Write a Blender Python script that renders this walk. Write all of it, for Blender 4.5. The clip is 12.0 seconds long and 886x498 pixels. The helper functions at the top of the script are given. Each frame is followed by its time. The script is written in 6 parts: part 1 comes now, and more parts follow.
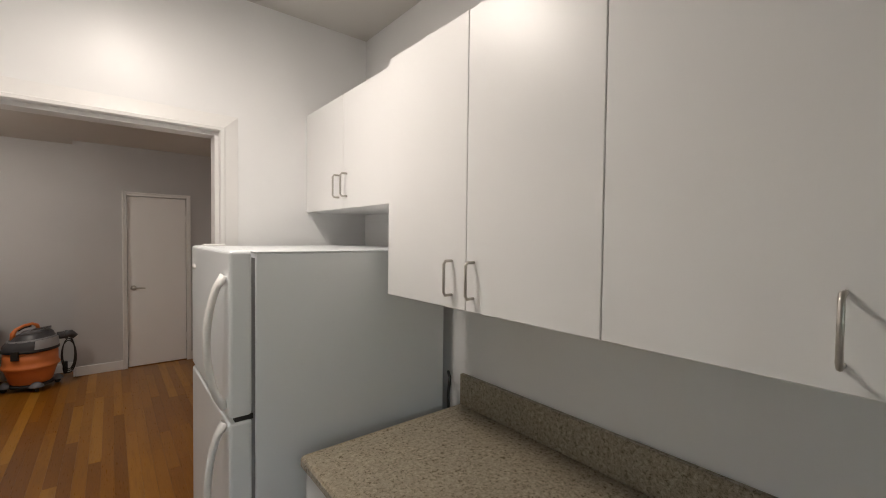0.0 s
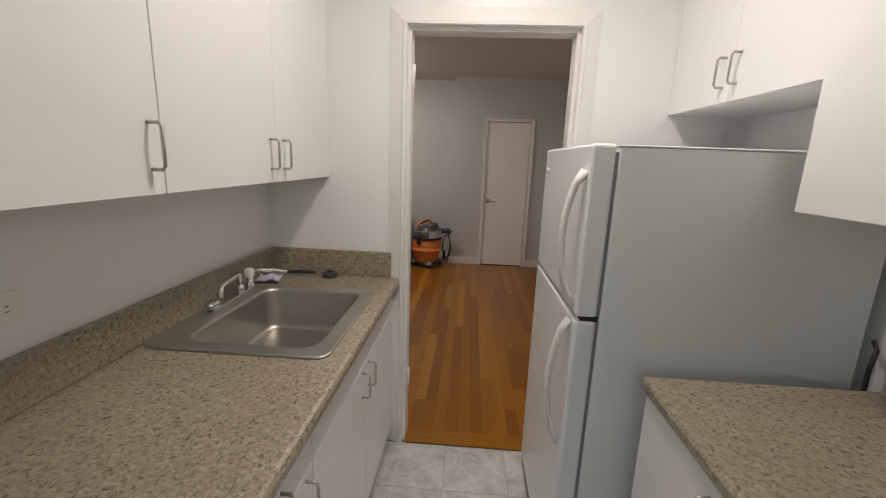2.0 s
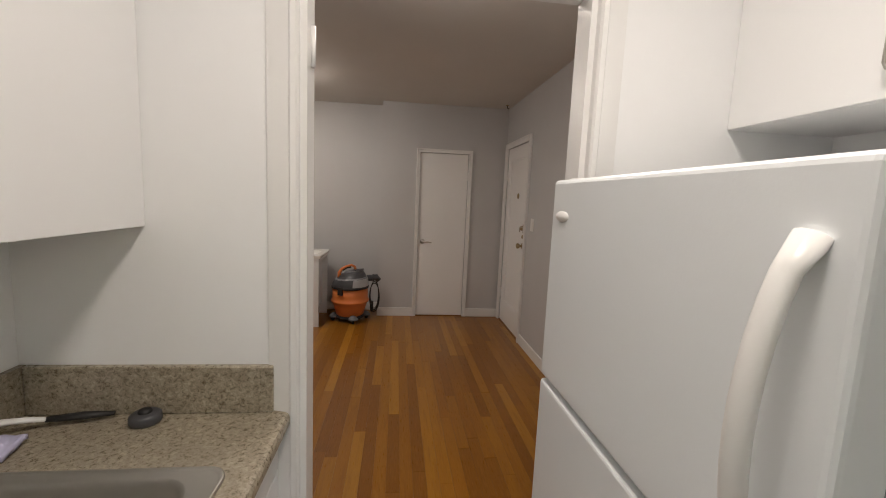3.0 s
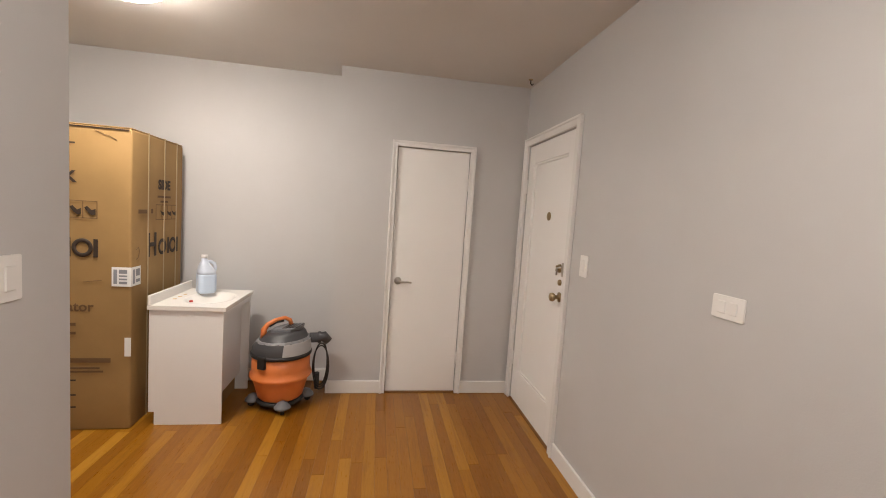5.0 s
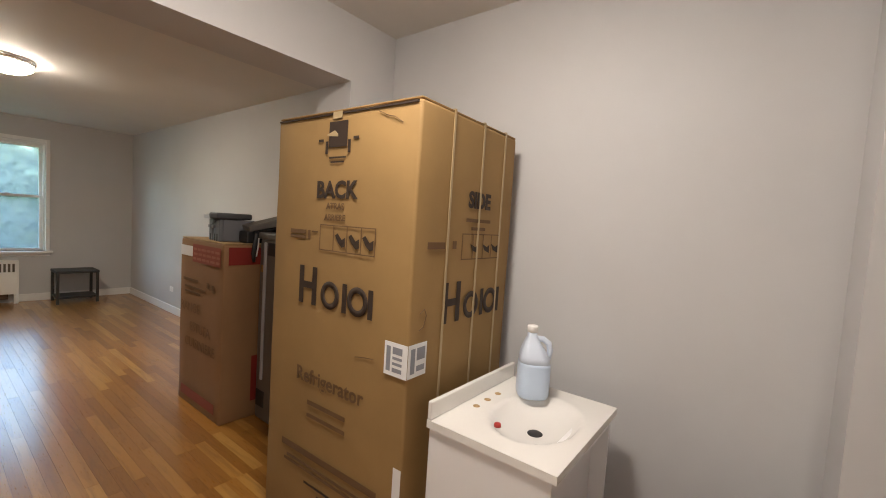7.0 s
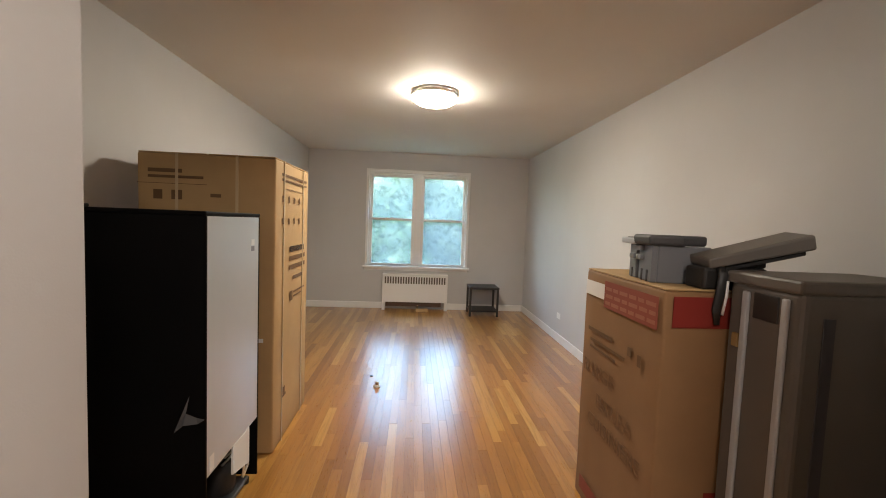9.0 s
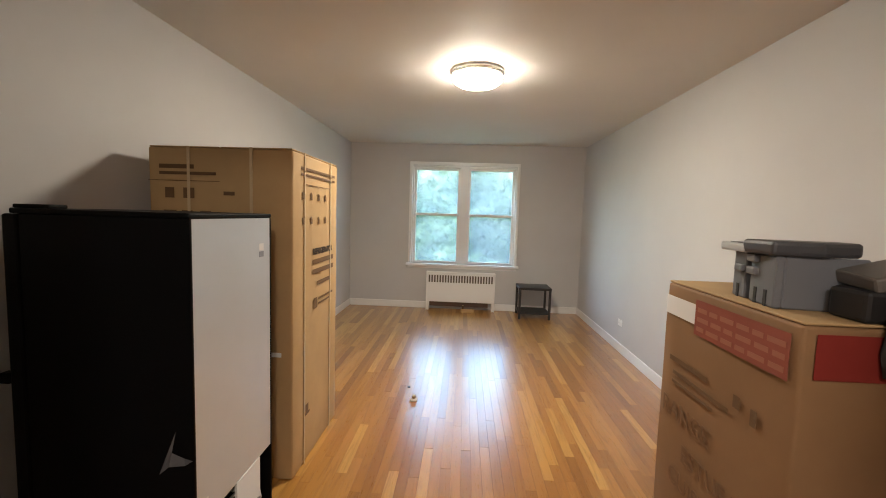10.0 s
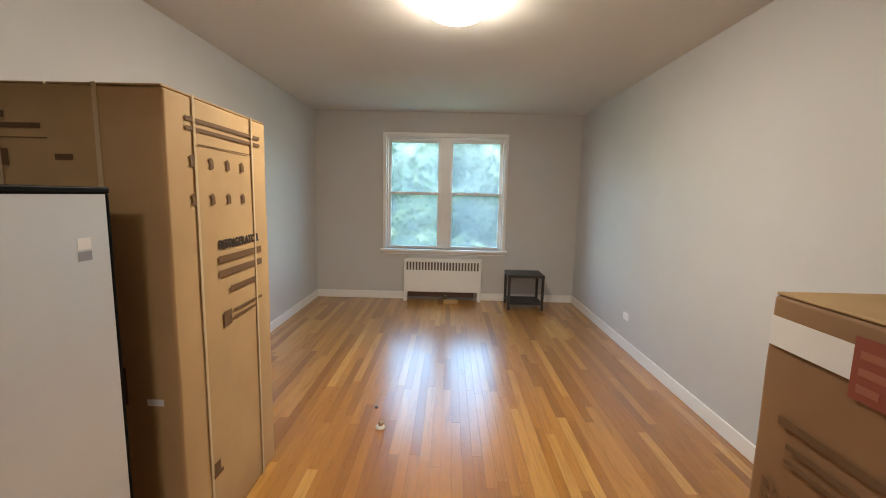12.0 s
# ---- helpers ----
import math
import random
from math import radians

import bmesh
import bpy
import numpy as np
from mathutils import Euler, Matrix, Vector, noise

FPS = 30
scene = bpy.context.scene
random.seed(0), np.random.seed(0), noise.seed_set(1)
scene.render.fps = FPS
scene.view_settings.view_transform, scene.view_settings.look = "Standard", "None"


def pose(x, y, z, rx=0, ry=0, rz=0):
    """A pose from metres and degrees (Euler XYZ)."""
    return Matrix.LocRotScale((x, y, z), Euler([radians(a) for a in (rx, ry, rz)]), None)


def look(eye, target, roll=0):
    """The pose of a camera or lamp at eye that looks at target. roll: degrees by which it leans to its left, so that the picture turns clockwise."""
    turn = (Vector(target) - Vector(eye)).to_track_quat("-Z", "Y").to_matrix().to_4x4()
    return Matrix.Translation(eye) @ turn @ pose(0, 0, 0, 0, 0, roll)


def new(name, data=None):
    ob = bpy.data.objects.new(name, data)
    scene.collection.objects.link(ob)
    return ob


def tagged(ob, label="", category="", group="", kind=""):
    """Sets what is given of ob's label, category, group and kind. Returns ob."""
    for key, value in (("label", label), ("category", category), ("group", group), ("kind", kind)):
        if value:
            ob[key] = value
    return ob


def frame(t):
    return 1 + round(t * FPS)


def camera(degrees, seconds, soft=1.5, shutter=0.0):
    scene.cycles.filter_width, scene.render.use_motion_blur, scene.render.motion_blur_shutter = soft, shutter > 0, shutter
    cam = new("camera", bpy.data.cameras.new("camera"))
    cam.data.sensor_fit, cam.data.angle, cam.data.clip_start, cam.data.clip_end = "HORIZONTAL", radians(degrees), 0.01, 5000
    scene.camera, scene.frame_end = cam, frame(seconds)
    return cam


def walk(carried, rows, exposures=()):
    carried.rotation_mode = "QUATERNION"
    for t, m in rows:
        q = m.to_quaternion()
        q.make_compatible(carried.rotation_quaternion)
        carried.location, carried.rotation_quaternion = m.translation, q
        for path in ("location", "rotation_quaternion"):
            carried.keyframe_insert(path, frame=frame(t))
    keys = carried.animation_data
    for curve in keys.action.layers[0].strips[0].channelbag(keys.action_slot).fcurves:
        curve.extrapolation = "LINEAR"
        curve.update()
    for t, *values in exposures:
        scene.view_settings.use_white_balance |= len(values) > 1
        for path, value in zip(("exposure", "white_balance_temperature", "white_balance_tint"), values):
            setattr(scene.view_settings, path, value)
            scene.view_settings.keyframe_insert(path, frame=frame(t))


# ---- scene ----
cam = camera(94.6, 12.0, soft=1.0)
PATH = [
    (0, (0.070, 0.580, 1.586), (1.330, 2.132, 1.529), 0.7),
    (0.5, (0.040, 0.555, 1.586), (0.677, 2.450, 1.558), 0.2),
    (1, (0.017, 0.548, 1.571), (0.162, 2.540, 1.472), 1.4),
    (1.5, (0.014, 0.571, 1.563), (-0.150, 2.550, 1.323), 1.5),
    (2, (0.010, 0.729, 1.480), (-0.109, 2.680, 1.057), 2.1),
    (2.5, (-0.065, 1.137, 1.494), (0.062, 3.098, 1.126), 3.8),
    (3, (-0.049, 1.583, 1.485), (0.179, 3.554, 1.239), 2.5),
    (3.3, (-0.022, 1.876, 1.504), (0.168, 3.853, 1.264), 3.2),
    (3.5, (-0.012, 2.078, 1.499), (0.219, 4.053, 1.290), 3.3),
    (3.7, (-0.002, 2.290, 1.503), (0.359, 4.251, 1.344), 3.1),
    (5.3, (0.089, 3.591, 1.483), (0.407, 5.559, 1.324), 4.0),
    (5.5, (0.07, 3.835, 1.474), (0.422, 5.796, 1.293), 4.0),
    (5.9, (0.056, 4.246, 1.464), (0.159, 6.243, 1.415), 4.7),
    (6, (0.049, 4.341, 1.482), (0.012, 6.339, 1.391), 5.2),
    (6.5, (-0.172, 4.754, 1.482), (-0.815, 6.644, 1.364), 4.9),
    (7, (-0.486, 5.032, 1.471), (-1.703, 6.615, 1.352), 3.7),
    (7.5, (-0.792, 5.203, 1.473), (-2.575, 6.096, 1.327), 5.9),
    (7.7, (-0.915, 5.206, 1.462), (-2.751, 5.983, 1.311), 6.0),
    (9.3, (-2.008, 5.346, 1.474), (-4.003, 5.43, 1.347), 1.8),
    (9.5, (-2.119, 5.346, 1.497), (-4.113, 5.417, 1.364), 1.8),
    (10, (-2.205, 5.411, 1.5), (-4.195, 5.31, 1.332), 1.8),
    (10.5, (-2.235, 5.47, 1.498), (-4.203, 5.187, 1.284), 0.9),
    (11, (-2.28, 5.506, 1.492), (-4.228, 5.136, 1.23), 0.5),
    (11.5, (-2.521, 5.484, 1.464), (-4.486, 5.241, 1.182), 1.1),
    (12, (-2.945, 5.454, 1.476), (-4.928, 5.428, 1.216), 1.3),
]
walk(cam, [(t, look(eye, target, roll)) for t, eye, target, roll in PATH],
     exposures=[(0, 4.02), (1.5, 4.05), (2.5, 4.22), (3.5, 4.3), (5.3, 5.38), (6.5, 5.3), (7.0, 4.98), (7.5, 4.98), (9.5, 5.58), (11, 5.54), (12, 5.42)])

# ---- world, sun and large lights ----
world = bpy.data.worlds.new("sky")
scene.world = world
world.use_nodes = True
_wn = world.node_tree.nodes
_sky = _wn.new("ShaderNodeTexSky")
_sky.sky_type = "NISHITA"
_sky.sun_disc = False
_sky.sun_elevation = radians(38)
_sky.sun_rotation = radians(150)
_sky.air_density, _sky.dust_density = 1.2, 2.5
world.node_tree.links.new(_sky.outputs[0], _wn["Background"].inputs["Color"])
_wn["Background"].inputs["Strength"].default_value = 0.15
sun_data = bpy.data.lights.new("sun", "SUN")
sun_data.energy, sun_data.angle, sun_data.color = 0.5, radians(20), (1.0, 0.95, 0.88)
sun = new("sun", sun_data)
sun.matrix_world = look((-10, 20, 30), (-18, 8, 0))

LAMP_KITCHEN, LAMP_FOYER, LAMP_HALL, LAMP_LIVING = 3.6, 2.55, 2.0, 3.3
LAMP_TINT = (1.0, 0.90, 0.81)

# ---- mesh helpers ----
def obj(name, bm, mat, parent=None, label=""):
    me = bpy.data.meshes.new(name)
    bm.to_mesh(me)
    bm.free()
    if mat:
        me.materials.append(mat)
    ob = new(name, me)
    if parent:
        ob.parent = parent
    if label:
        ob["label"] = label
    return ob


def part(name, bm, mat, parent, label=""):
    return obj(name, bm, mat, parent, label)


ORIGIN = [0.0, 0.0]  # added to the places of things while one room is built
KX, KY = 0.058, 0.012  # the origin of the kitchen


def thing(name, x, y, z, rz=0, label="", category="", group="", kind=""):
    ob = new(name)
    x, y = x + ORIGIN[0], y + ORIGIN[1]
    ob.empty_display_size = 0.1
    ob.matrix_basis = pose(x, y, z, 0, 0, rz)
    return tagged(ob, label, category, group, kind)


def B():
    return bmesh.new()


def box(bm, x0, x1, y0, y1, z0, z1, bev=0.0, seg=2):
    """A box, its edges rounded by bev, joined into bm."""
    t = bmesh.new()
    bmesh.ops.create_cube(t, size=1.0)
    for v in t.verts:
        v.co = Vector(((x0 + x1) / 2 + v.co.x * (x1 - x0), (y0 + y1) / 2 + v.co.y * (y1 - y0), (z0 + z1) / 2 + v.co.z * (z1 - z0)))
    if bev > 0:
        bmesh.ops.bevel(t, geom=t.edges[:], offset=bev, segments=seg, affect="EDGES", profile=0.5)
    return merge(bm, t)


def merge(bm, t, m=None, smooth=False):
    if m is not None:
        bmesh.ops.transform(t, matrix=m, verts=t.verts)
    vs = [bm.verts.new(v.co) for v in t.verts]
    t.verts.index_update()
    for f in t.faces:
        nf = bm.faces.new([vs[v.index] for v in f.verts])
        nf.smooth = smooth or f.smooth
    t.free()
    return bm


def bx(*a, bev=0.0, seg=2):
    return box(B(), *a, bev=bev, seg=seg)


def lathe(profile, n=32, m=None, bm=None):
    """A turned body from (radius, height) pairs."""
    t = bmesh.new()
    rings = []
    for r, z in profile:
        if r < 1e-6:
            rings.append([t.verts.new((0, 0, z))])
        else:
            rings.append([t.verts.new((r * math.cos(2 * math.pi * i / n), r * math.sin(2 * math.pi * i / n), z)) for i in range(n)])
    for a, b in zip(rings, rings[1:]):
        for i in range(n):
            j = (i + 1) % n
            if len(a) == 1 and len(b) == 1:
                continue
            if len(a) == 1:
                f = t.faces.new((a[0], b[i], b[j]))
            elif len(b) == 1:
                f = t.faces.new((a[i], b[0], a[j]))
            else:
                f = t.faces.new((a[i], b[i], b[j], a[j]))
            f.smooth = True
    bmesh.ops.recalc_face_normals(t, faces=t.faces[:])
    return merge(bm if bm is not None else B(), t, m, False)


def tube(points, r, n=10, bm=None, closed=False, flat=1.0):
    """A round bar bent along points; flat squashes it across."""
    t = bmesh.new()
    pts = [Vector(p) for p in points]
    rings = []
    up0 = Vector((0, 0, 1))
    last = None
    for i, p in enumerate(pts):
        a = pts[i - 1] if i > 0 else (pts[-1] if closed else p)
        b = pts[i + 1] if i < len(pts) - 1 else (pts[0] if closed else p)
        d = (b - a).normalized()
        if last is None:
            u = d.cross(up0)
            if u.length < 1e-3:
                u = d.cross(Vector((1, 0, 0)))
        else:
            u = last - d * last.dot(d)
        u.normalize()
        last = u
        w = d.cross(u).normalized()
        rr = r[i] if isinstance(r, (list, tuple)) else r
        rings.append([t.verts.new(p + rr * (math.cos(2 * math.pi * k / n) * u + flat * math.sin(2 * math.pi * k / n) * w)) for k in range(n)])
    pairs = list(zip(rings, rings[1:])) + ([(rings[-1], rings[0])] if closed else [])
    for a, b in pairs:
        for i in range(n):
            f = t.faces.new((a[i], a[(i + 1) % n], b[(i + 1) % n], b[i]))
            f.smooth = True
    if not closed:
        t.faces.new(rings[0][::-1])
        t.faces.new(rings[-1])
    bmesh.ops.recalc_face_normals(t, faces=t.faces[:])
    return merge(bm if bm is not None else B(), t)


def prism(outline, axis, a, b, bm=None, bev=0.0):
    """An outline of (u, v) pairs drawn out from a to b along an axis: x takes (y, z), y takes (x, z), z takes (x, y)."""
    t = bmesh.new()

    def put(u, v, w):
        return {"x": (w, u, v), "y": (u, w, v), "z": (u, v, w)}[axis]

    lo = [t.verts.new(put(u, v, a)) for u, v in outline]
    hi = [t.verts.new(put(u, v, b)) for u, v in outline]
    t.faces.new(lo)
    t.faces.new(hi[::-1])
    k = len(outline)
    for i in range(k):
        t.faces.new((lo[i], hi[i], hi[(i + 1) % k], lo[(i + 1) % k]))
    bmesh.ops.recalc_face_normals(t, faces=t.faces[:])
    if bev > 0:
        bmesh.ops.bevel(t, geom=t.edges[:], offset=bev, segments=2, affect="EDGES", profile=0.5)
    return merge(bm if bm is not None else B(), t)


def rounded(w, h, r, n=6):
    """The outline of a rectangle w by h with corners rounded by r, centred."""
    out = []
    for cx, cy, a0 in ((w / 2 - r, h / 2 - r, 0), (-w / 2 + r, h / 2 - r, 90), (-w / 2 + r, -h / 2 + r, 180), (w / 2 - r, -h / 2 + r, 270)):
        for i in range(n + 1):
            a = radians(a0 + 90 * i / n)
            out.append((cx + r * math.cos(a), cy + r * math.sin(a)))
    return out


def text_mesh(body, size, depth=0.0006, bold=0.0, align="CENTER"):
    """Lettering as a bmesh in the xy plane, facing +z."""
    cu = bpy.data.curves.new("lettering", "FONT")
    cu.body, cu.size, cu.extrude, cu.offset = body, size, depth, bold
    cu.align_x, cu.align_y = align, "CENTER"
    cu.resolution_u = 3
    tmp = bpy.data.objects.new("lettering", cu)
    me = bpy.data.meshes.new_from_object(tmp)
    bm = bmesh.new()
    bm.from_mesh(me)
    bpy.data.objects.remove(tmp)
    bpy.data.curves.remove(cu)
    bpy.data.meshes.remove(me)
    return bm


# ---- materials ----
def mat(name, base, rough=0.5, metal=0.0, spec=0.5):
    m = bpy.data.materials.new(name)
    m.use_nodes = True
    p = m.node_tree.nodes["Principled BSDF"]
    p.inputs["Base Color"].default_value = (*base, 1)
    p.inputs["Roughness"].default_value = rough
    p.inputs["Metallic"].default_value = metal
    p.inputs["Specular IOR Level"].default_value = spec
    return m


class Nodes:
    """A short hand for wiring one material."""

    def __init__(self, m):
        self.m, self.t = m, m.node_tree
        self.p = self.t.nodes["Principled BSDF"]

    def node(self, kind, **sets):
        n = self.t.nodes.new(kind)
        for k, v in sets.items():
            n.inputs[k.replace("_", " ")].default_value = v
        return n

    def link(self, a, b):
        self.t.links.new(a, b)

    def coords(self, scale=(1, 1, 1), kind="Object"):
        c = self.t.nodes.new("ShaderNodeTexCoord")
        mp = self.t.nodes.new("ShaderNodeMapping")
        mp.inputs["Scale"].default_value = scale
        self.link(c.outputs[kind], mp.inputs["Vector"])
        return mp.outputs[0]

    def noise(self, scale, detail=4, rough=0.55, vec=None, distortion=0.0):
        n = self.node("ShaderNodeTexNoise", Scale=scale, Detail=detail, Roughness=rough, Distortion=distortion)
        if vec is not None:
            self.link(vec, n.inputs["Vector"])
        return n.outputs["Fac"]

    def ramp(self, fac, *stops):
        r = self.t.nodes.new("ShaderNodeValToRGB")
        e = r.color_ramp.elements
        while len(e) < len(stops):
            e.new(0.5)
        for el, (pos, col) in zip(e, stops):
            el.position, el.color = pos, (*col, 1) if len(col) == 3 else col
        self.link(fac, r.inputs[0])
        return r.outputs[0]

    def grey(self, fac, a, b, lo=0.0, hi=1.0):
        n = self.t.nodes.new("ShaderNodeMapRange")
        for k, v in ((1, lo), (2, hi), (3, a), (4, b)):
            n.inputs[k].default_value = v
        self.link(fac, n.inputs[0])
        return n.outputs[0]

    def mix(self, fac, a, b, mode="MIX"):
        n = self.t.nodes.new("ShaderNodeMix")
        n.data_type, n.blend_type = "RGBA", mode
        for sock, v in ((n.inputs[0], fac), (n.inputs[6], a), (n.inputs[7], b)):
            if hasattr(v, "is_output"):
                self.link(v, sock)
            else:
                sock.default_value = v if not isinstance(v, tuple) else (*v, 1)
        return n.outputs[2]

    def bump(self, fac, strength, distance=0.01):
        n = self.node("ShaderNodeBump", Strength=strength, Distance=distance)
        self.link(fac, n.inputs["Height"])
        self.link(n.outputs[0], self.p.inputs["Normal"])

    def colour(self, out):
        self.link(out, self.p.inputs["Base Color"])

    def rough(self, out):
        self.link(out, self.p.inputs["Roughness"])


def paint(name, base, rough=0.5, uneven=0.04, orange=0.12):
    """Rolled wall paint: faint blotches, scuffs and the stipple of the roller."""
    m = mat(name, base, rough)
    n = Nodes(m)
    v = n.coords()
    big = n.noise(1.3, 5, 0.6, v)
    lo = tuple(c * (1 - uneven) for c in base)
    hi = tuple(min(0.9, c * (1 + uneven)) for c in base)
    n.colour(n.ramp(big, (0.3, lo), (0.7, hi)))
    n.rough(n.grey(n.noise(3.0, 4, 0.6, v), rough - 0.03, rough + 0.03, 0.1, 0.9))
    n.bump(n.noise(220, 2, 0.5, v), orange, 0.002)
    return m


KITCHEN_PAINT = paint("kitchen_wall_paint", (0.83, 0.83, 0.83), 0.36, 0.02, 0.05)
GREY_PAINT = paint("grey_wall_paint", (0.55, 0.543, 0.543), 0.55, 0.03, 0.12)
CEILING_PAINT = paint("ceiling_paint", (0.66, 0.635, 0.60), 0.7, 0.03, 0.15)
TRIM_PAINT = paint("trim_paint", (0.80, 0.79, 0.775), 0.32, 0.02, 0.05)
DOOR_PAINT = paint("door_paint", (0.87, 0.86, 0.845), 0.38, 0.02, 0.06)
CABINET = paint("white_laminate", (0.83, 0.825, 0.82), 0.36, 0.012, 0.03)
FRIDGE_WHITE = paint("white_enamel", (0.83, 0.86, 0.88), 0.30, 0.004, 0.06)
PLATE = mat("white_plastic", (0.82, 0.81, 0.79), 0.35)
RUBBER = mat("black_plastic", (0.018, 0.017, 0.017), 0.5)
DARK_GAP = mat("dark_gap", (0.02, 0.02, 0.02), 0.8)
CHROME = mat("chrome", (0.78, 0.78, 0.78), 0.12, 1.0)
NICKEL = mat("brushed_nickel", (0.55, 0.52, 0.48), 0.32, 1.0)
BRASS = mat("aged_brass", (0.42, 0.33, 0.20), 0.35, 1.0)


def steel():
    m = mat("brushed_steel", (0.52, 0.50, 0.465), 0.4, 1.0)
    n = Nodes(m)
    s = n.noise(60, 3, 0.6, n.coords((1, 14, 1)))
    n.rough(n.grey(s, 0.38, 0.42, 0.1, 0.9))
    return m


STEEL = steel()


def granite():
    """Speckled brown-grey laminate worktop."""
    m = mat("speckled_worktop", (0.3, 0.27, 0.22), 0.34)
    n = Nodes(m)
    v = n.coords((1.0, 1.0, 1.0))
    a = n.noise(95, 5, 0.75, v, 0.6)
    b = n.noise(190, 3, 0.6, v)
    c = n.noise(4, 4, 0.6, v)
    d = n.noise(26, 4, 0.65, v, 1.4)
    col = n.ramp(a, (0.32, (0.135, 0.110, 0.076)), (0.45, (0.245, 0.207, 0.148)), (0.55, (0.360, 0.309, 0.228)), (0.70, (0.54, 0.47, 0.36)))
    col = n.mix(n.grey(d, 0.0, 0.5, 0.46, 0.68), col, (0.235, 0.197, 0.142))
    col = n.mix(n.grey(b, 0.0, 0.22, 0.58, 0.70), col, (0.46, 0.41, 0.32))
    col = n.mix(n.grey(c, 0.0, 0.3, 0.4, 0.7), col, (0.21, 0.178, 0.132))
    n.colour(col)
    n.rough(n.grey(a, 0.24, 0.36, 0.3, 0.7))
    n.p.inputs["Specular IOR Level"].default_value = 0.7
    n.bump(a, 0.08, 0.001)
    return m


GRANITE = granite()


def wood(name, island, tones, coat, gloss):
    """Oak strip under old amber varnish; each strip has its own tone."""
    m = mat(name, (0.4, 0.2, 0.08), 0.25)
    n = Nodes(m)
    n.p.inputs["Specular IOR Level"].default_value = gloss
    if island:
        rnd = n.t.nodes.new("ShaderNodeNewGeometry").outputs["Random Per Island"]
        v = n.coords((1.2, 14, 14))
    else:
        rnd = n.t.nodes.new("ShaderNodeObjectInfo").outputs["Random"]
        v = n.coords((1.2, 14, 14))
    add = n.t.nodes.new("ShaderNodeVectorMath")
    add.operation = "MULTIPLY_ADD"
    add.inputs[1].default_value = (1, 1, 1)
    comb = n.t.nodes.new("ShaderNodeCombineXYZ")
    mul = n.t.nodes.new("ShaderNodeMath")
    mul.operation = "MULTIPLY"
    mul.inputs[1].default_value = 37.0
    n.link(rnd, mul.inputs[0])
    for i in range(3):
        n.link(mul.outputs[0], comb.inputs[i])
    n.link(v, add.inputs[0])
    n.link(comb.outputs[0], add.inputs[2])
    grain = n.noise(2.2, 6, 0.65, add.outputs[0], 0.8)
    fine = n.noise(14, 4, 0.6, add.outputs[0])
    base = n.ramp(rnd, *zip((0.0, 0.35, 0.8, 1.0), tones))
    col = n.mix(n.grey(grain, 0.0, 0.55, 0.48, 0.75), base, (0.17, 0.062, 0.011))
    col = n.mix(n.grey(fine, 0.0, 0.25, 0.5, 0.8), col, (0.50, 0.245, 0.05))
    n.colour(col)
    n.rough(n.grey(fine, 0.26, 0.38, 0.3, 0.7))
    n.bump(grain, 0.03, 0.001)
    n.p.inputs["Coat Weight"].default_value = coat
    n.p.inputs["Coat IOR"].default_value = 1.5
    wear = n.noise(0.9, 4, 0.6, n.coords(kind="Generated"))
    n.link(n.grey(wear, 0.19, 0.27, 0.3, 0.7), n.p.inputs["Coat Roughness"])
    return m


LIVING_TONES = ((0.27, 0.108, 0.016), (0.375, 0.160, 0.026), (0.46, 0.215, 0.042), (0.58, 0.32, 0.085))
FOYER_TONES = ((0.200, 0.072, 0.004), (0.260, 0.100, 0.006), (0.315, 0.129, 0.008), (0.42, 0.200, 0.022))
OAK = wood("oak_strip", False, LIVING_TONES, 1.0, 0.5)
OAK_FAR = wood("oak_strip_joined", True, LIVING_TONES, 1.0, 0.5)
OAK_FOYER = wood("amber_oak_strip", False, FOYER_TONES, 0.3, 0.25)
SUBFLOOR = mat("floor_joint", (0.19, 0.078, 0.018), 0.6)


def stone_tile():
    m = mat("grey_stone_tile", (0.4, 0.4, 0.4), 0.4)
    n = Nodes(m)
    v = n.coords()
    a = n.noise(9, 6, 0.7, v, 1.0)
    n.colour(n.ramp(a, (0.3, (0.36, 0.355, 0.345)), (0.5, (0.55, 0.545, 0.535)), (0.7, (0.70, 0.695, 0.685))))
    n.rough(n.grey(a, 0.32, 0.5, 0.3, 0.7))
    n.bump(a, 0.1, 0.002)
    return m


TILE = stone_tile()


def cardboard(name, base):
    m = mat(name, base, 0.75)
    n = Nodes(m)
    v = n.coords()
    big = n.noise(2.0, 5, 0.6, v)
    flute = n.noise(90, 2, 0.5, n.coords((1, 1, 0.03)))
    scuff = n.noise(14, 6, 0.75, v, 1.5)
    col = n.ramp(big, (0.3, tuple(c * 0.88 for c in base)), (0.7, tuple(c * 1.1 for c in base)))
    col = n.mix(n.grey(scuff, 0.0, 0.4, 0.66, 0.78), col, tuple(min(0.9, c * 1.35) for c in base))
    n.colour(col)
    n.bump(flute, 0.12, 0.002)
    return m


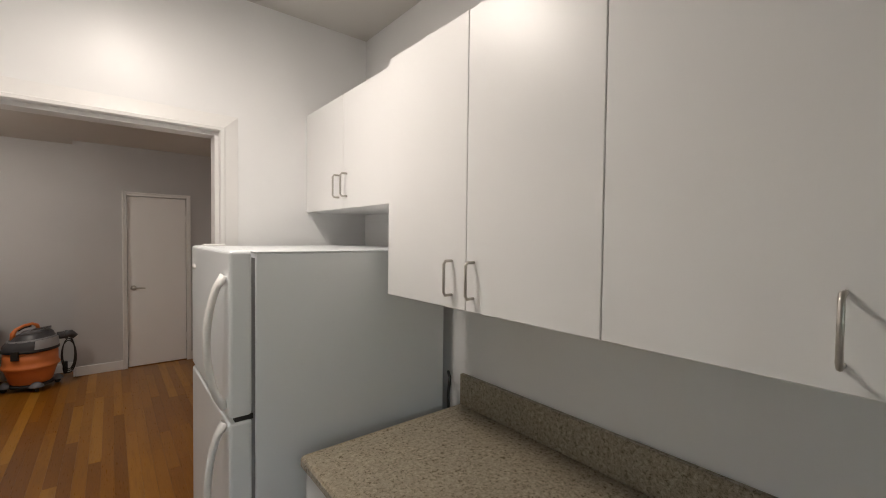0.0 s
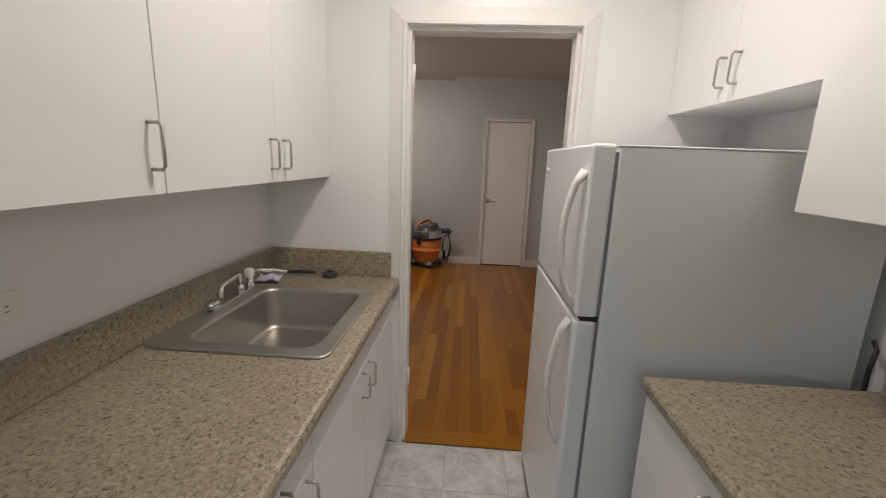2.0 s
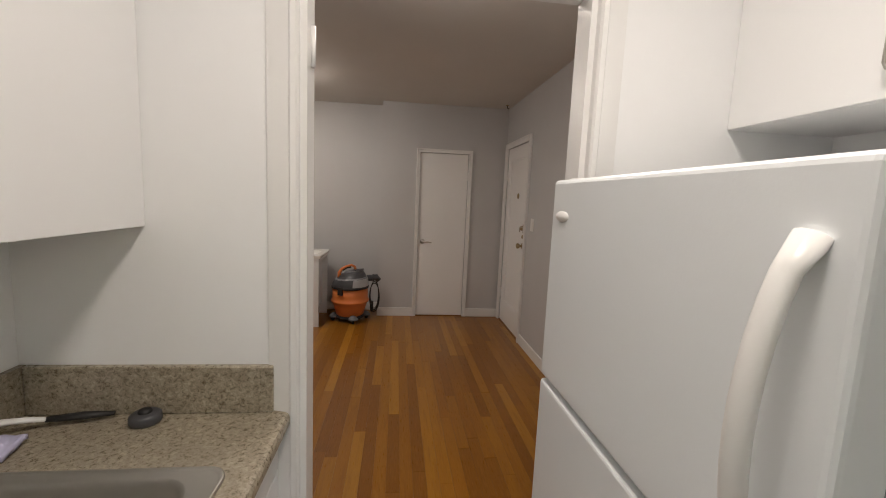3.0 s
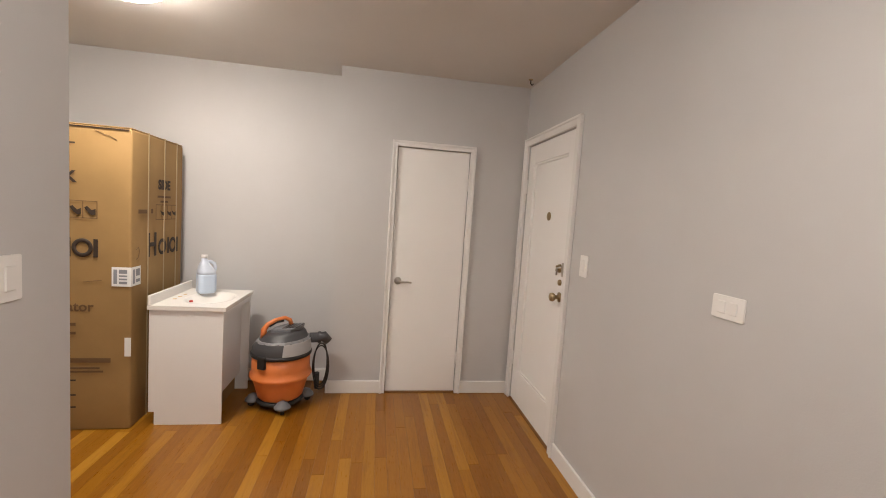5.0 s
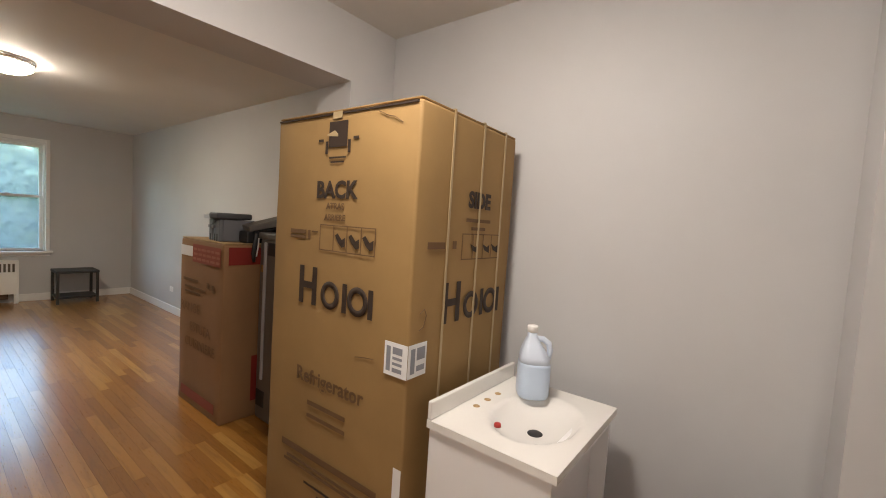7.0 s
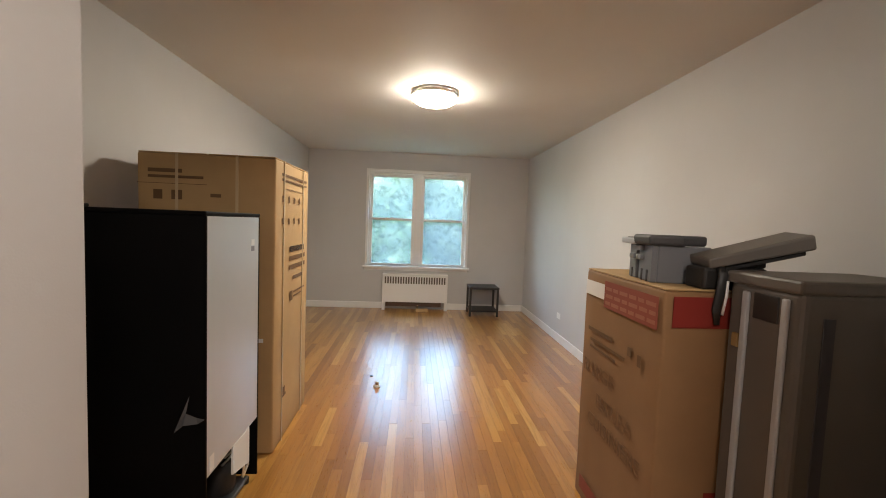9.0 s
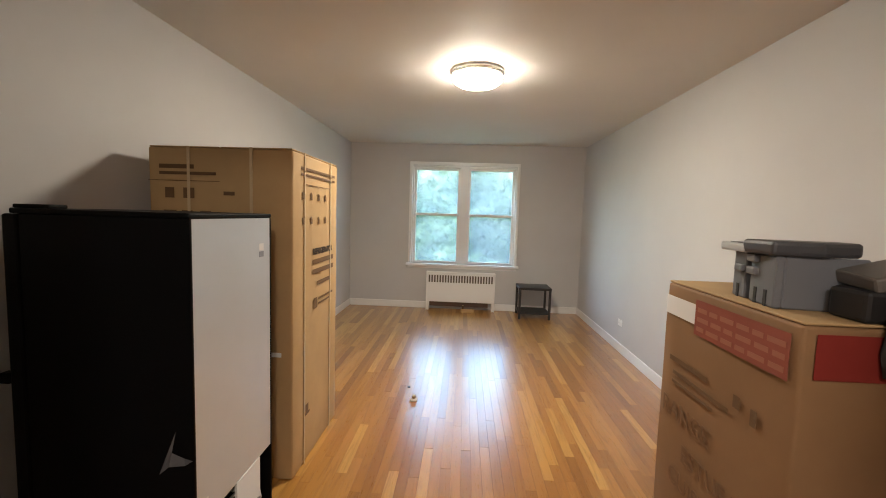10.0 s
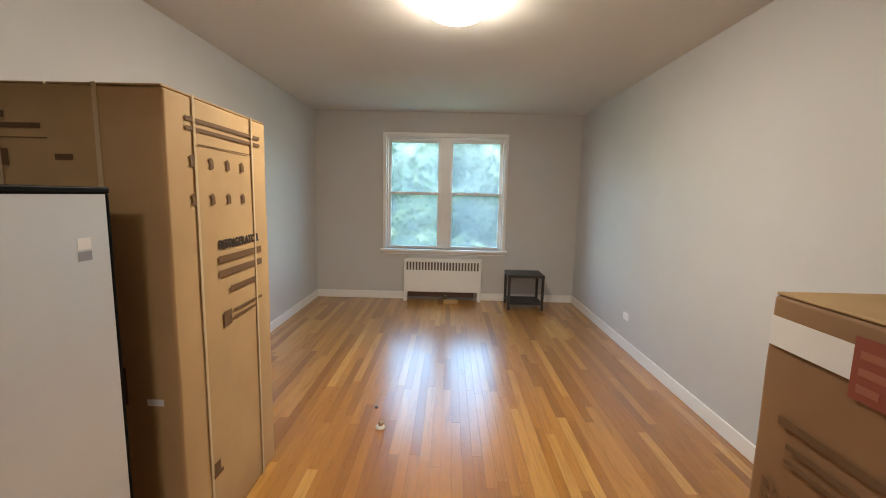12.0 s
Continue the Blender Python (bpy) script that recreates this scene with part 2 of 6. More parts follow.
CARD = cardboard("cardboard", (0.31, 0.188, 0.068))
CARD_PALE = cardboard("pale_cardboard", (0.47, 0.31, 0.145))
CARD_RED = cardboard("rose_cardboard", (0.255, 0.138, 0.06))
INK = mat("dark_print", (0.035, 0.02, 0.012), 0.7)
INK_FADED = mat("faded_print", (0.14, 0.075, 0.03), 0.75)
TAPE = mat("clear_strap", (0.44, 0.33, 0.18), 0.35)
STRAP_PALE = mat("pale_strap", (0.56, 0.43, 0.26), 0.35)
PAPER = mat("white_paper", (0.78, 0.78, 0.77), 0.6)
PAPER_GREY = mat("grey_print", (0.25, 0.26, 0.29), 0.6)
RED_INK = cardboard("red_print", (0.22, 0.017, 0.010))
ROSE_INK = cardboard("rose_print", (0.27, 0.065, 0.038))
INK_ROSE = mat("soft_brown_print", (0.185, 0.095, 0.04), 0.75)
ORANGE = paint("orange_plastic", (0.74, 0.215, 0.055), 0.38, 0.04, 0.05)
DARK_GREY = paint("dark_grey_plastic", (0.06, 0.06, 0.065), 0.42, 0.1, 0.1)
MID_GREY = paint("mid_grey_plastic", (0.16, 0.165, 0.18), 0.45, 0.06, 0.08)
LIGHT_GREY = paint("light_grey_plastic", (0.45, 0.46, 0.48), 0.4, 0.06, 0.08)
BLACK_GLOSS = mat("black_enamel", (0.003, 0.0028, 0.003), 0.5, 0.0, 0.1)
GALV = paint("galvanised_sheet", (0.62, 0.645, 0.67), 0.34, 0.05, 0.0)
Nodes(GALV).p.inputs["Metallic"].default_value = 0.35
MARBLE = paint("cultured_marble", (0.82, 0.80, 0.76), 0.22, 0.02, 0.02)
JUG = mat("milky_plastic", (0.60, 0.67, 0.78), 0.35)
JUG_LIQUID = mat("pale_blue_plastic", (0.52, 0.62, 0.76), 0.3)
LEATHER = paint("dark_brown_nylon", (0.028, 0.016, 0.010), 0.7, 0.2, 0.4)
TABLE_METAL = mat("black_metal", (0.03, 0.028, 0.027), 0.45)


def glass():
    """Window glass tinted dark to dim the view, with daylight haze mixed in."""
    m = mat("dimmed_hazy_glass", (0.29, 0.355, 0.365), 0.24)
    p = m.node_tree.nodes["Principled BSDF"]
    p.inputs["Transmission Weight"].default_value = 1.0
    p.inputs["IOR"].default_value = 1.06
    n = Nodes(m)
    # translucent share that imitates a bluish glare over the panes
    haze = n.t.nodes.new("ShaderNodeBsdfTranslucent")
    haze.inputs["Color"].default_value = (0.80, 0.95, 0.97, 1)
    both = n.t.nodes.new("ShaderNodeMixShader")
    n.link(n.grey(n.noise(2.5, 4, 0.6, n.coords()), 0.03, 0.05, 0.3, 0.7), both.inputs[0])
    n.link(p.outputs[0], both.inputs[1])
    n.link(haze.outputs[0], both.inputs[2])
    n.link(both.outputs[0], n.t.nodes["Material Output"].inputs["Surface"])
    return m


GLASS = glass()


def glow(name, tint, strength):
    m = mat(name, (0.9, 0.88, 0.84), 0.3)
    p = m.node_tree.nodes["Principled BSDF"]
    p.inputs["Emission Color"].default_value = (*tint, 1)
    p.inputs["Emission Strength"].default_value = strength
    return m


# ---- the large structure ----
H, HK = 2.59, 2.67


def structure(name, bm, m, label, category="wall"):
    return tagged(obj(name, bm, m), label, category, "", "structure")


def wall(name, m, label, *boxes):
    bm = B()
    for b in boxes:
        box(bm, *b)
    return structure(name, bm, m, label)


KW, KE, KN = -1.02 + KX, 1.125 + KX, 2.64 + KY
wall("wall_kitchen_west", KITCHEN_PAINT, "white glossy painted kitchen wall", (KW - 0.12, KW, -1.5, KN, 0, HK))
wall("wall_kitchen_east", KITCHEN_PAINT, "white glossy painted kitchen wall", (KE, KE + 0.12, -1.5, KN, 0, HK))
KWX0, KWX1, KWZ0, KWZ1 = -0.16, 0.28, 1.36, 1.97
wall("wall_kitchen_south", KITCHEN_PAINT, "plain white kitchen wall round its window", (KW - 0.12, KWX0, -1.62, -1.5, 0, HK), (KWX1, KE + 0.12, -1.62, -1.5, 0, HK),
     (KWX0, KWX1, -1.62, -1.5, 0, KWZ0), (KWX0, KWX1, -1.62, -1.5, KWZ1, HK))
DX0, DX1, DZ = -0.350 + KX, 0.390 + KX, 2.045
FS = KN + 0.09
wall("wall_kitchen_north", KITCHEN_PAINT, "white glossy wall around the kitchen doorway",
     (KW - 0.12, DX0, KN, KN + 0.045, 0, HK), (DX1, KE + 0.12, KN, KN + 0.045, 0, HK), (DX0, DX1, KN, KN + 0.045, DZ, HK))
wall("wall_foyer_south", GREY_PAINT, "grey painted wall around the kitchen doorway",
     (-0.96, DX0, KN + 0.045, FS, 0, H), (DX1, 1.39, KN + 0.045, FS, 0, H), (DX0, DX1, KN + 0.045, FS, DZ, H))
EY0, EY1, EZ = 5.69, 6.515, 2.104
wall("wall_foyer_east", GREY_PAINT, "grey painted wall beside the entrance door",
     (1.27, 1.39, FS, EY0, 0, H), (1.27, 1.39, EY1, 6.725, 0, H), (1.27, 1.39, EY0, EY1, EZ, H))
CX0, CX1, CZ = 0.212, 0.802, 2.025
wall("wall_closet", GREY_PAINT, "grey painted wall around the closet door",
     (-0.25, CX0, 6.605, 6.725, 0, H), (CX1, 1.27, 6.605, 6.725, 0, H), (CX0, CX1, 6.605, 6.725, CZ, H), (-0.25, -0.13, 6.725, 6.86, 0, H))
wall("wall_closet_back", GREY_PAINT, "plain wall at the back of the closet", (-0.13, 1.39, 7.20, 7.30, 0, H), (-0.13, -0.03, 6.725, 7.20, 0, H), (1.29, 1.39, 6.725, 7.20, 0, H))
wall("wall_hallway", GREY_PAINT, "plain wall of the hallway beyond the entrance door", (1.60, 1.70, 5.40, 6.80, 0, H), (1.39, 1.60, 5.40, 5.50, 0, H), (1.39, 1.60, 6.70, 6.80, 0, H))
wall("wall_foyer_north", GREY_PAINT, "grey painted foyer wall behind the boxes", (-2.36, -0.13, 6.86, 6.98, 0, H))
wall("wall_passage_west", GREY_PAINT, "grey painted wall between kitchen doorway and living room", (-0.96, -0.84, FS, 4.69, 0, H))
wall("wall_passage_south", GREY_PAINT, "grey painted wall beside the living room opening", (-2.66, -0.96, 4.57, 4.69, 0, H))
wall("wall_stub", GREY_PAINT, "short grey wall end under the ceiling beam", (-2.66, -2.36, 6.53, 7.23, 0, H))
wall("ceiling_beam", GREY_PAINT, "grey painted ceiling beam over the living room opening", (-2.66, -2.36, 4.69, 6.53, 2.236, H))["category"] = "beam"
wall("wall_living_east", GREY_PAINT, "grey painted living room wall", (-2.66, -2.54, 3.59, 4.57, 0, H))
wall("wall_living_south", GREY_PAINT, "grey painted living room side wall behind the appliances", (-8.96, -2.54, 3.47, 3.59, 0, H))
wall("wall_living_north", GREY_PAINT, "grey painted living room side wall", (-8.96, -2.36, 7.23, 7.35, 0, H))
WY0, WY1, WZ0, WZ1 = 4.575, 6.20, 0.72, 2.262
wall("wall_living_west", GREY_PAINT, "grey painted end wall around the double window",
     (-8.96, -8.66, 3.59, WY0, 0, H), (-8.96, -8.66, WY1, 7.23, 0, H), (-8.96, -8.66, WY0, WY1, 0, WZ0), (-8.96, -8.66, WY0, WY1, WZ1, H))
structure("ceiling_kitchen", bx(KW - 0.12, KE + 0.12, -1.62, KN + 0.045, HK, HK + 0.1), CEILING_PAINT, "off-white painted kitchen ceiling", "ceiling")
bm = B()
box(bm, -0.96, 1.70, KN + 0.045, 7.30, H, H + 0.078)
box(bm, -8.96, -0.96, 3.47, 7.35, H, H + 0.1)
structure("ceiling", bm, CEILING_PAINT, "off-white painted ceiling with faint unevenness", "ceiling")


def baseboard(name, *runs):
    bm = B()
    for x0, x1, y0, y1 in runs:
        box(bm, x0, x1, y0, y1, 0, 0.105, 0.004, 1)
    return tagged(obj(name, bm, TRIM_PAINT), "white painted baseboard along the wall", "baseboard", "", "structure")


T = 0.016
baseboard("baseboard_closet", (-0.25, 0.17, 6.605 - T, 6.605), (0.84, 1.27 - T, 6.605 - T, 6.605), (-0.25 - T, -0.25, 6.605 - T, 6.86))
baseboard("baseboard_foyer_east", (1.27 - T, 1.27, FS, 5.63))
baseboard("baseboard_passage", (-0.84, -0.84 + T, FS, 4.69 + T), (-2.36, -0.84, 4.69, 4.69 + T))
baseboard("baseboard_foyer_north", (-2.36, -0.25 - T, 6.86 - T, 6.86))
baseboard("baseboard_living", (-8.66, -2.66, 3.59, 3.59 + T), (-8.66, -2.66, 7.23 - T, 7.23), (-8.66, -8.66 + T, 3.59 + T, 4.835), (-8.66, -8.66 + T, 5.925, 7.23 - T))


def casing(name, axis, at, out, a0, a1, top, w=0.06, d=0.018, label="white painted door casing"):
    """Flat door casing with a raised outer bead, on the wall face at, standing out by d in the direction out."""
    bm = B()
    for d0, d1, dd in ((0.0, w - 0.004, d), (w - 0.018, w, d + 0.008)):
        lo, hi = sorted((at, at + out * dd))
        for u0, u1, z0, z1 in ((a0 - d1, a0 - d0, 0, top + d1), (a1 + d0, a1 + d1, 0, top + d1), (a0 - d0, a1 + d0, top + d0, top + d1)):
            if axis == "y":
                box(bm, u0, u1, lo, hi, z0, z1, 0.003, 1)
            else:
                box(bm, lo, hi, u0, u1, z0, z1, 0.003, 1)
    return tagged(obj(name, bm, TRIM_PAINT), label, "trim", "", "structure")




def sloped_casing(name, at, out, w, label):
    """Old door casing: a raised bead at the opening, then a face that slopes back to the wall."""
    bm = B()
    shape = ((0.0, 0.0), (0.0, 0.020), (0.005, 0.027), (0.018, 0.027), (0.023, 0.021), (w - 0.008, 0.008), (w, 0.006), (w, 0.0))
    rows = []
    for a, b in shape:
        y = at + out * b
        rows.append([bm.verts.new(p) for p in ((DX0 - a, y, 0), (DX0 - a, y, DZ + a), (DX1 + a, y, DZ + a), (DX1 + a, y, 0))])
    for lo, hi in zip(rows, rows[1:]):
        for i in range(3):
            bm.faces.new((lo[i], lo[i + 1], hi[i + 1], hi[i]))
    bmesh.ops.recalc_face_normals(bm, faces=bm.faces[:])
    return tagged(obj(name, bm, TRIM_PAINT), label, "trim", "", "structure")


sloped_casing("trim_kitchen_door", KN, -1, 0.078, "white painted sloping casing round the kitchen doorway")
casing("trim_kitchen_door_foyer", "y", FS, 1, DX0, DX1, DZ, 0.062, label="white painted casing round the kitchen doorway")
casing("trim_closet_door", "y", 6.605, -1, CX0, CX1, CZ, 0.045, label="white painted casing round the closet door")
casing("trim_entrance_door", "x", 1.27, -1, EY0, EY1, EZ, 0.06, label="white painted casing round the entrance door")
bm = B()
J = 0.016
box(bm, DX0, DX0 + J, KN + 0.002, FS - 0.002, 0, DZ)
box(bm, DX1 - J, DX1, KN + 0.002, FS - 0.002, 0, DZ)
box(bm, DX0 + J, DX1 - J, KN + 0.002, FS - 0.002, DZ - J, DZ)
tube([(DX0 + J + 0.004, FS - 0.038, 1.80), (DX0 + J + 0.004, FS - 0.038, 1.90)], 0.007, 8, bm)
tube([(DX0 + J + 0.004, FS - 0.038, 0.30), (DX0 + J + 0.004, FS - 0.038, 0.40)], 0.007, 8, bm)
tagged(obj("trim_jamb", bm, TRIM_PAINT), "white painted door jamb with painted-over hinge leaves", "trim", "", "structure")


# ---- doors ----
def closet_door():
    d = thing("door_closet", (CX0 + CX1) / 2, 6.64, 0, 0, "closed flat white painted closet door with a lever handle", "door", "", "structure")
    w = (CX1 - CX0) / 2 - 0.004
    part("door_leaf", bx(-w, w, -0.025, 0.015, 0.012, CZ - 0.004, bev=0.002, seg=1), DOOR_PAINT, d)
    bm = lathe([(0, 0), (0.027, 0), (0.03, 0.004), (0.03, 0.010), (0.014, 0.014), (0.012, 0.03), (0, 0.03)], 24, pose(-w + 0.055, -0.025, 0.945, 90))
    part("rose", bm, NICKEL, d, "round satin metal rose")
    part("lever", tube([(-w + 0.055, -0.05, 0.945), (-w + 0.055, -0.072, 0.945), (-w + 0.075, -0.078, 0.945), (-w + 0.13, -0.072, 0.943), (-w + 0.165, -0.07, 0.938)], [0.010, 0.010, 0.009, 0.008, 0.007], 10), NICKEL, d, "satin metal lever")
    for z in (0.30, 1.76):
        part("hinge", tube([(w - 0.001, -0.03, z - 0.05), (w - 0.001, -0.03, z + 0.05)], 0.006, 8), TRIM_PAINT, d, "painted-over hinge")
    return d


closet_door()
tagged(obj("threshold_closet", bx(CX0, CX1, 6.60, 6.66, 0, 0.010, bev=0.003, seg=1), SUBFLOOR), "dark wooden threshold under the closet door", "threshold", "", "structure")


def entrance_door():
    d = thing("door_entrance", 1.30, (EY0 + EY1) / 2, 0, 0, "closed white painted entrance door with a recessed panel and brass locks", "door", "", "structure")
    w = (EY1 - EY0) / 2 - 0.004
    top = EZ - 0.006
    bm = B()
    s = 0.115
    box(bm, -0.022, 0.02, -w, -w + s, 0.012, top, 0.002, 1)
    box(bm, -0.022, 0.02, w - s, w, 0.012, top, 0.002, 1)
    box(bm, -0.022, 0.02, -w + s, w - s, 0.012, 0.27, 0.002, 1)
    box(bm, -0.022, 0.02, -w + s, w - s, top - 0.14, top, 0.002, 1)
    part("door_frame", bm, DOOR_PAINT, d)
    part("door_panel", bx(-0.008, 0.012, -w + s, w - s, 0.27, top - 0.14), DOOR_PAINT, d)
    bm = B()
    for a, b, c, e in ((-w + s, -w + s + 0.02, 0.27, top - 0.14), (w - s - 0.02, w - s, 0.27, top - 0.14), (-w + s + 0.02, w - s - 0.02, 0.27, 0.29), (-w + s + 0.02, w - s - 0.02, top - 0.16, top - 0.14)):
        box(bm, -0.018, -0.006, a, b, c, e, 0.005, 2)
    part("moulding", bm, DOOR_PAINT, d)
    m = pose(-0.022, 0, 0, 0, -90)
    yk = -w + 0.065
    knob = lathe([(0, 0), (0.032, 0), (0.033, 0.006), (0.014, 0.012), (0.012, 0.030), (0.022, 0.036), (0.029, 0.050), (0.026, 0.064), (0.012, 0.070), (0, 0.070)], 24, pose(-0.022, yk, 1.02, 0, -90))
    part("knob", knob, BRASS, d, "aged brass door knob")
    part("cylinder_lock", lathe([(0, 0), (0.020, 0), (0.019, 0.010), (0.012, 0.013), (0, 0.013)], 20, pose(-0.022, yk + 0.01, 1.115, 0, -90)), BRASS, d)
    bm = lathe([(0, 0), (0.028, 0), (0.027, 0.012), (0.015, 0.016), (0, 0.016)], 20, pose(-0.022, yk + 0.03, 1.205, 0, -90))
    box(bm, -0.052, -0.022, yk + 0.024, yk + 0.036, 1.185, 1.225, 0.003, 1)
    part("deadbolt", bm, BRASS, d, "brass deadbolt with a thumb turn")
    bm = bx(-0.045, -0.022, -w + 0.002, -w + 0.032, 1.16, 1.25, bev=0.004, seg=1)
    tube([(-0.05, -w + 0.016, 1.225), (-0.075, -w + 0.03, 1.215), (-0.075, -w + 0.03, 1.17)], 0.006, 8, bm)
    part("latch_case", bm, NICKEL, d, "worn metal latch case")
    bm = lathe([(0, 0), (0.030, 0), (0.031, 0.005), (0.022, 0.010), (0.012, 0.014), (0, 0.014)], 24, pose(-0.008, -0.035, 1.545, 0, -90))
    part("peephole", bm, BRASS, d, "brass peephole cover")
    for z in (0.35, 1.78):
        part("hinge", tube([(-0.03, w + 0.002, z - 0.055), (-0.03, w + 0.002, z + 0.055)], 0.007, 8), TRIM_PAINT, d, "painted-over hinge")
    return d


entrance_door()
tagged(obj("threshold_entrance", bx(1.262, 1.36, EY0, EY1, 0, 0.011, bev=0.003, seg=1), SUBFLOOR), "dark threshold under the entrance door", "threshold", "", "structure")
tagged(obj("threshold_kitchen", bx(DX0 + J, DX1 - J, KN - 0.02, FS, 0, 0.011, bev=0.004, seg=1), OAK_FOYER), "varnished oak threshold in the kitchen doorway", "threshold", "", "structure")


def switch_plate(name, x, y, z, rz, w, h, toggles, label):
    d = thing(name, x, y, z, rz, label, "switch")
    part("plate", prism(rounded(w, h, 0.006), "y", -0.006, 0.0, bev=0.0015), PLATE, d)
    for i in range(toggles):
        u = (i - (toggles - 1) / 2) * 0.046
        part("rocker", bx(u - 0.016, u + 0.016, -0.010, -0.004, -0.27 * h, 0.27 * h, bev=0.002, seg=1), PLATE, d)
    return d


switch_plate("light_switch", 1.27, 5.465, 1.262, -90, 0.085, 0.125, 1, "white light switch plate beside the entrance door")
switch_plate("light_switch", 1.27, 4.475, 1.25, -90, 0.13, 0.08, 2, "white wide double switch plate on the grey wall")
switch_plate("light_switch", -0.84, 4.475, 1.26, 90, 0.075, 0.12, 1, "white light switch plate on the passage wall")


# ---- window ----
def window():
    win = thing("window_1", -8.66, (WY0 + WY1) / 2, 0, 0, "white double window of two hung sashes, foliage beyond", "window", "", "structure")
    w = (WY1 - WY0) / 2
    bm = B()
    for a, b, c, e in ((-w - 0.045, -w, WZ0, WZ1 + 0.05), (w, w + 0.045, WZ0, WZ1 + 0.05), (-w, w, WZ1, WZ1 + 0.05)):
        box(bm, 0.0, 0.02, a, b, c, e, 0.003, 1)
    part("window_frame", bm, TRIM_PAINT, win)
    part("window_sill", bx(-0.10, 0.065, -w - 0.075, w + 0.075, WZ0 - 0.035, WZ0, bev=0.006), TRIM_PAINT, win)
    part("apron", bx(0.0, 0.016, -w - 0.05, w + 0.05, WZ0 - 0.075, WZ0 - 0.036, bev=0.003, seg=1), TRIM_PAINT, win)
    bm = B()
    for a, b in ((-w, -w + 0.022), (w - 0.022, w), (-0.066, 0.066)):
        box(bm, -0.20, -0.03, a, b, WZ0, WZ1 - 0.03)
    box(bm, -0.20, -0.03, -w, w, WZ1 - 0.03, WZ1)
    part("jamb", bm, TRIM_PAINT, win)
    zm = (WZ0 + WZ1) / 2 + 0.005
    for s in (-1, 1):
        a, b = (-w + 0.022, -0.066) if s < 0 else (0.066, w - 0.022)
        for z0, z1, x in ((WZ0, zm + 0.02, -0.075), (zm - 0.02, WZ1 - 0.03, -0.115)):
            r = 0.036
            bm = B()
            box(bm, x - 0.017, x + 0.017, a, a + r, z0, z1, 0.003, 1)
            box(bm, x - 0.017, x + 0.017, b - r, b, z0, z1, 0.003, 1)
            box(bm, x - 0.017, x + 0.017, a + r, b - r, z0, z0 + r, 0.003, 1)
            box(bm, x - 0.017, x + 0.017, a + r, b - r, z1 - r, z1, 0.003, 1)
            sash = part("sash", bm, TRIM_PAINT, win)
            pane = part("pane", bx(x - 0.002, x + 0.002, a + r, b - r, z0 + r, z1 - r), GLASS, sash)
            pane.visible_shadow = False
        bm = B()
        for u0, u1, z0, z1 in ((a, a + 0.022, WZ0, WZ1 - 0.03), (b - 0.022, b, WZ0, WZ1 - 0.03), (a + 0.022, b - 0.022, WZ0, WZ0 + 0.022), (a + 0.022, b - 0.022, WZ1 - 0.066, WZ1 - 0.03)):
            box(bm, -0.165, -0.145, u0, u1, z0, z1, 0.003, 1)
        part("storm_frame", bm, GALV, win, "grey metal storm window frame")
        part("sash_lock", bx(-0.06, -0.035, (a + b) / 2 - 0.02, (a + b) / 2 + 0.02, zm + 0.02, zm + 0.035, bev=0.003, seg=1), NICKEL, win)
    return win


window()


def kitchen_window():
    """The plain hung window at the end of the kitchen, which lends it daylight."""
    win = thing("window_2", (KWX0 + KWX1) / 2, -1.5, 0, 0, "plain white hung window at the end of the kitchen", "window", "", "structure")
    w = (KWX1 - KWX0) / 2
    zm = (KWZ0 + KWZ1) / 2
    bm = B()
    for a, b, c, e in ((-w - 0.06, -w, KWZ0, KWZ1 + 0.06), (w, w + 0.06, KWZ0, KWZ1 + 0.06), (-w, w, KWZ1, KWZ1 + 0.06)):
        box(bm, a, b, 0.0, 0.018, c, e, 0.003, 1)
    part("window_frame", bm, TRIM_PAINT, win)
    part("window_sill", bx(-w - 0.08, w + 0.08, -0.08, 0.05, KWZ0 - 0.03, KWZ0, bev=0.005), TRIM_PAINT, win)
    for z0, z1, y in ((KWZ0, zm + 0.02, -0.04), (zm - 0.02, KWZ1, -0.08)):
        bm = B()
        for a, b, c, e in ((-w, -w + 0.045, z0, z1), (w - 0.045, w, z0, z1), (-w + 0.045, w - 0.045, z0, z0 + 0.045), (-w + 0.045, w - 0.045, z1 - 0.045, z1)):
            box(bm, a, b, y - 0.017, y + 0.017, c, e, 0.003, 1)
        sash = part("sash", bm, TRIM_PAINT, win)
        part("pane", bx(-w + 0.045, w - 0.045, y - 0.002, y + 0.002, z0 + 0.045, z1 - 0.045), GLASS, sash).visible_shadow = False
    return win


kitchen_window()


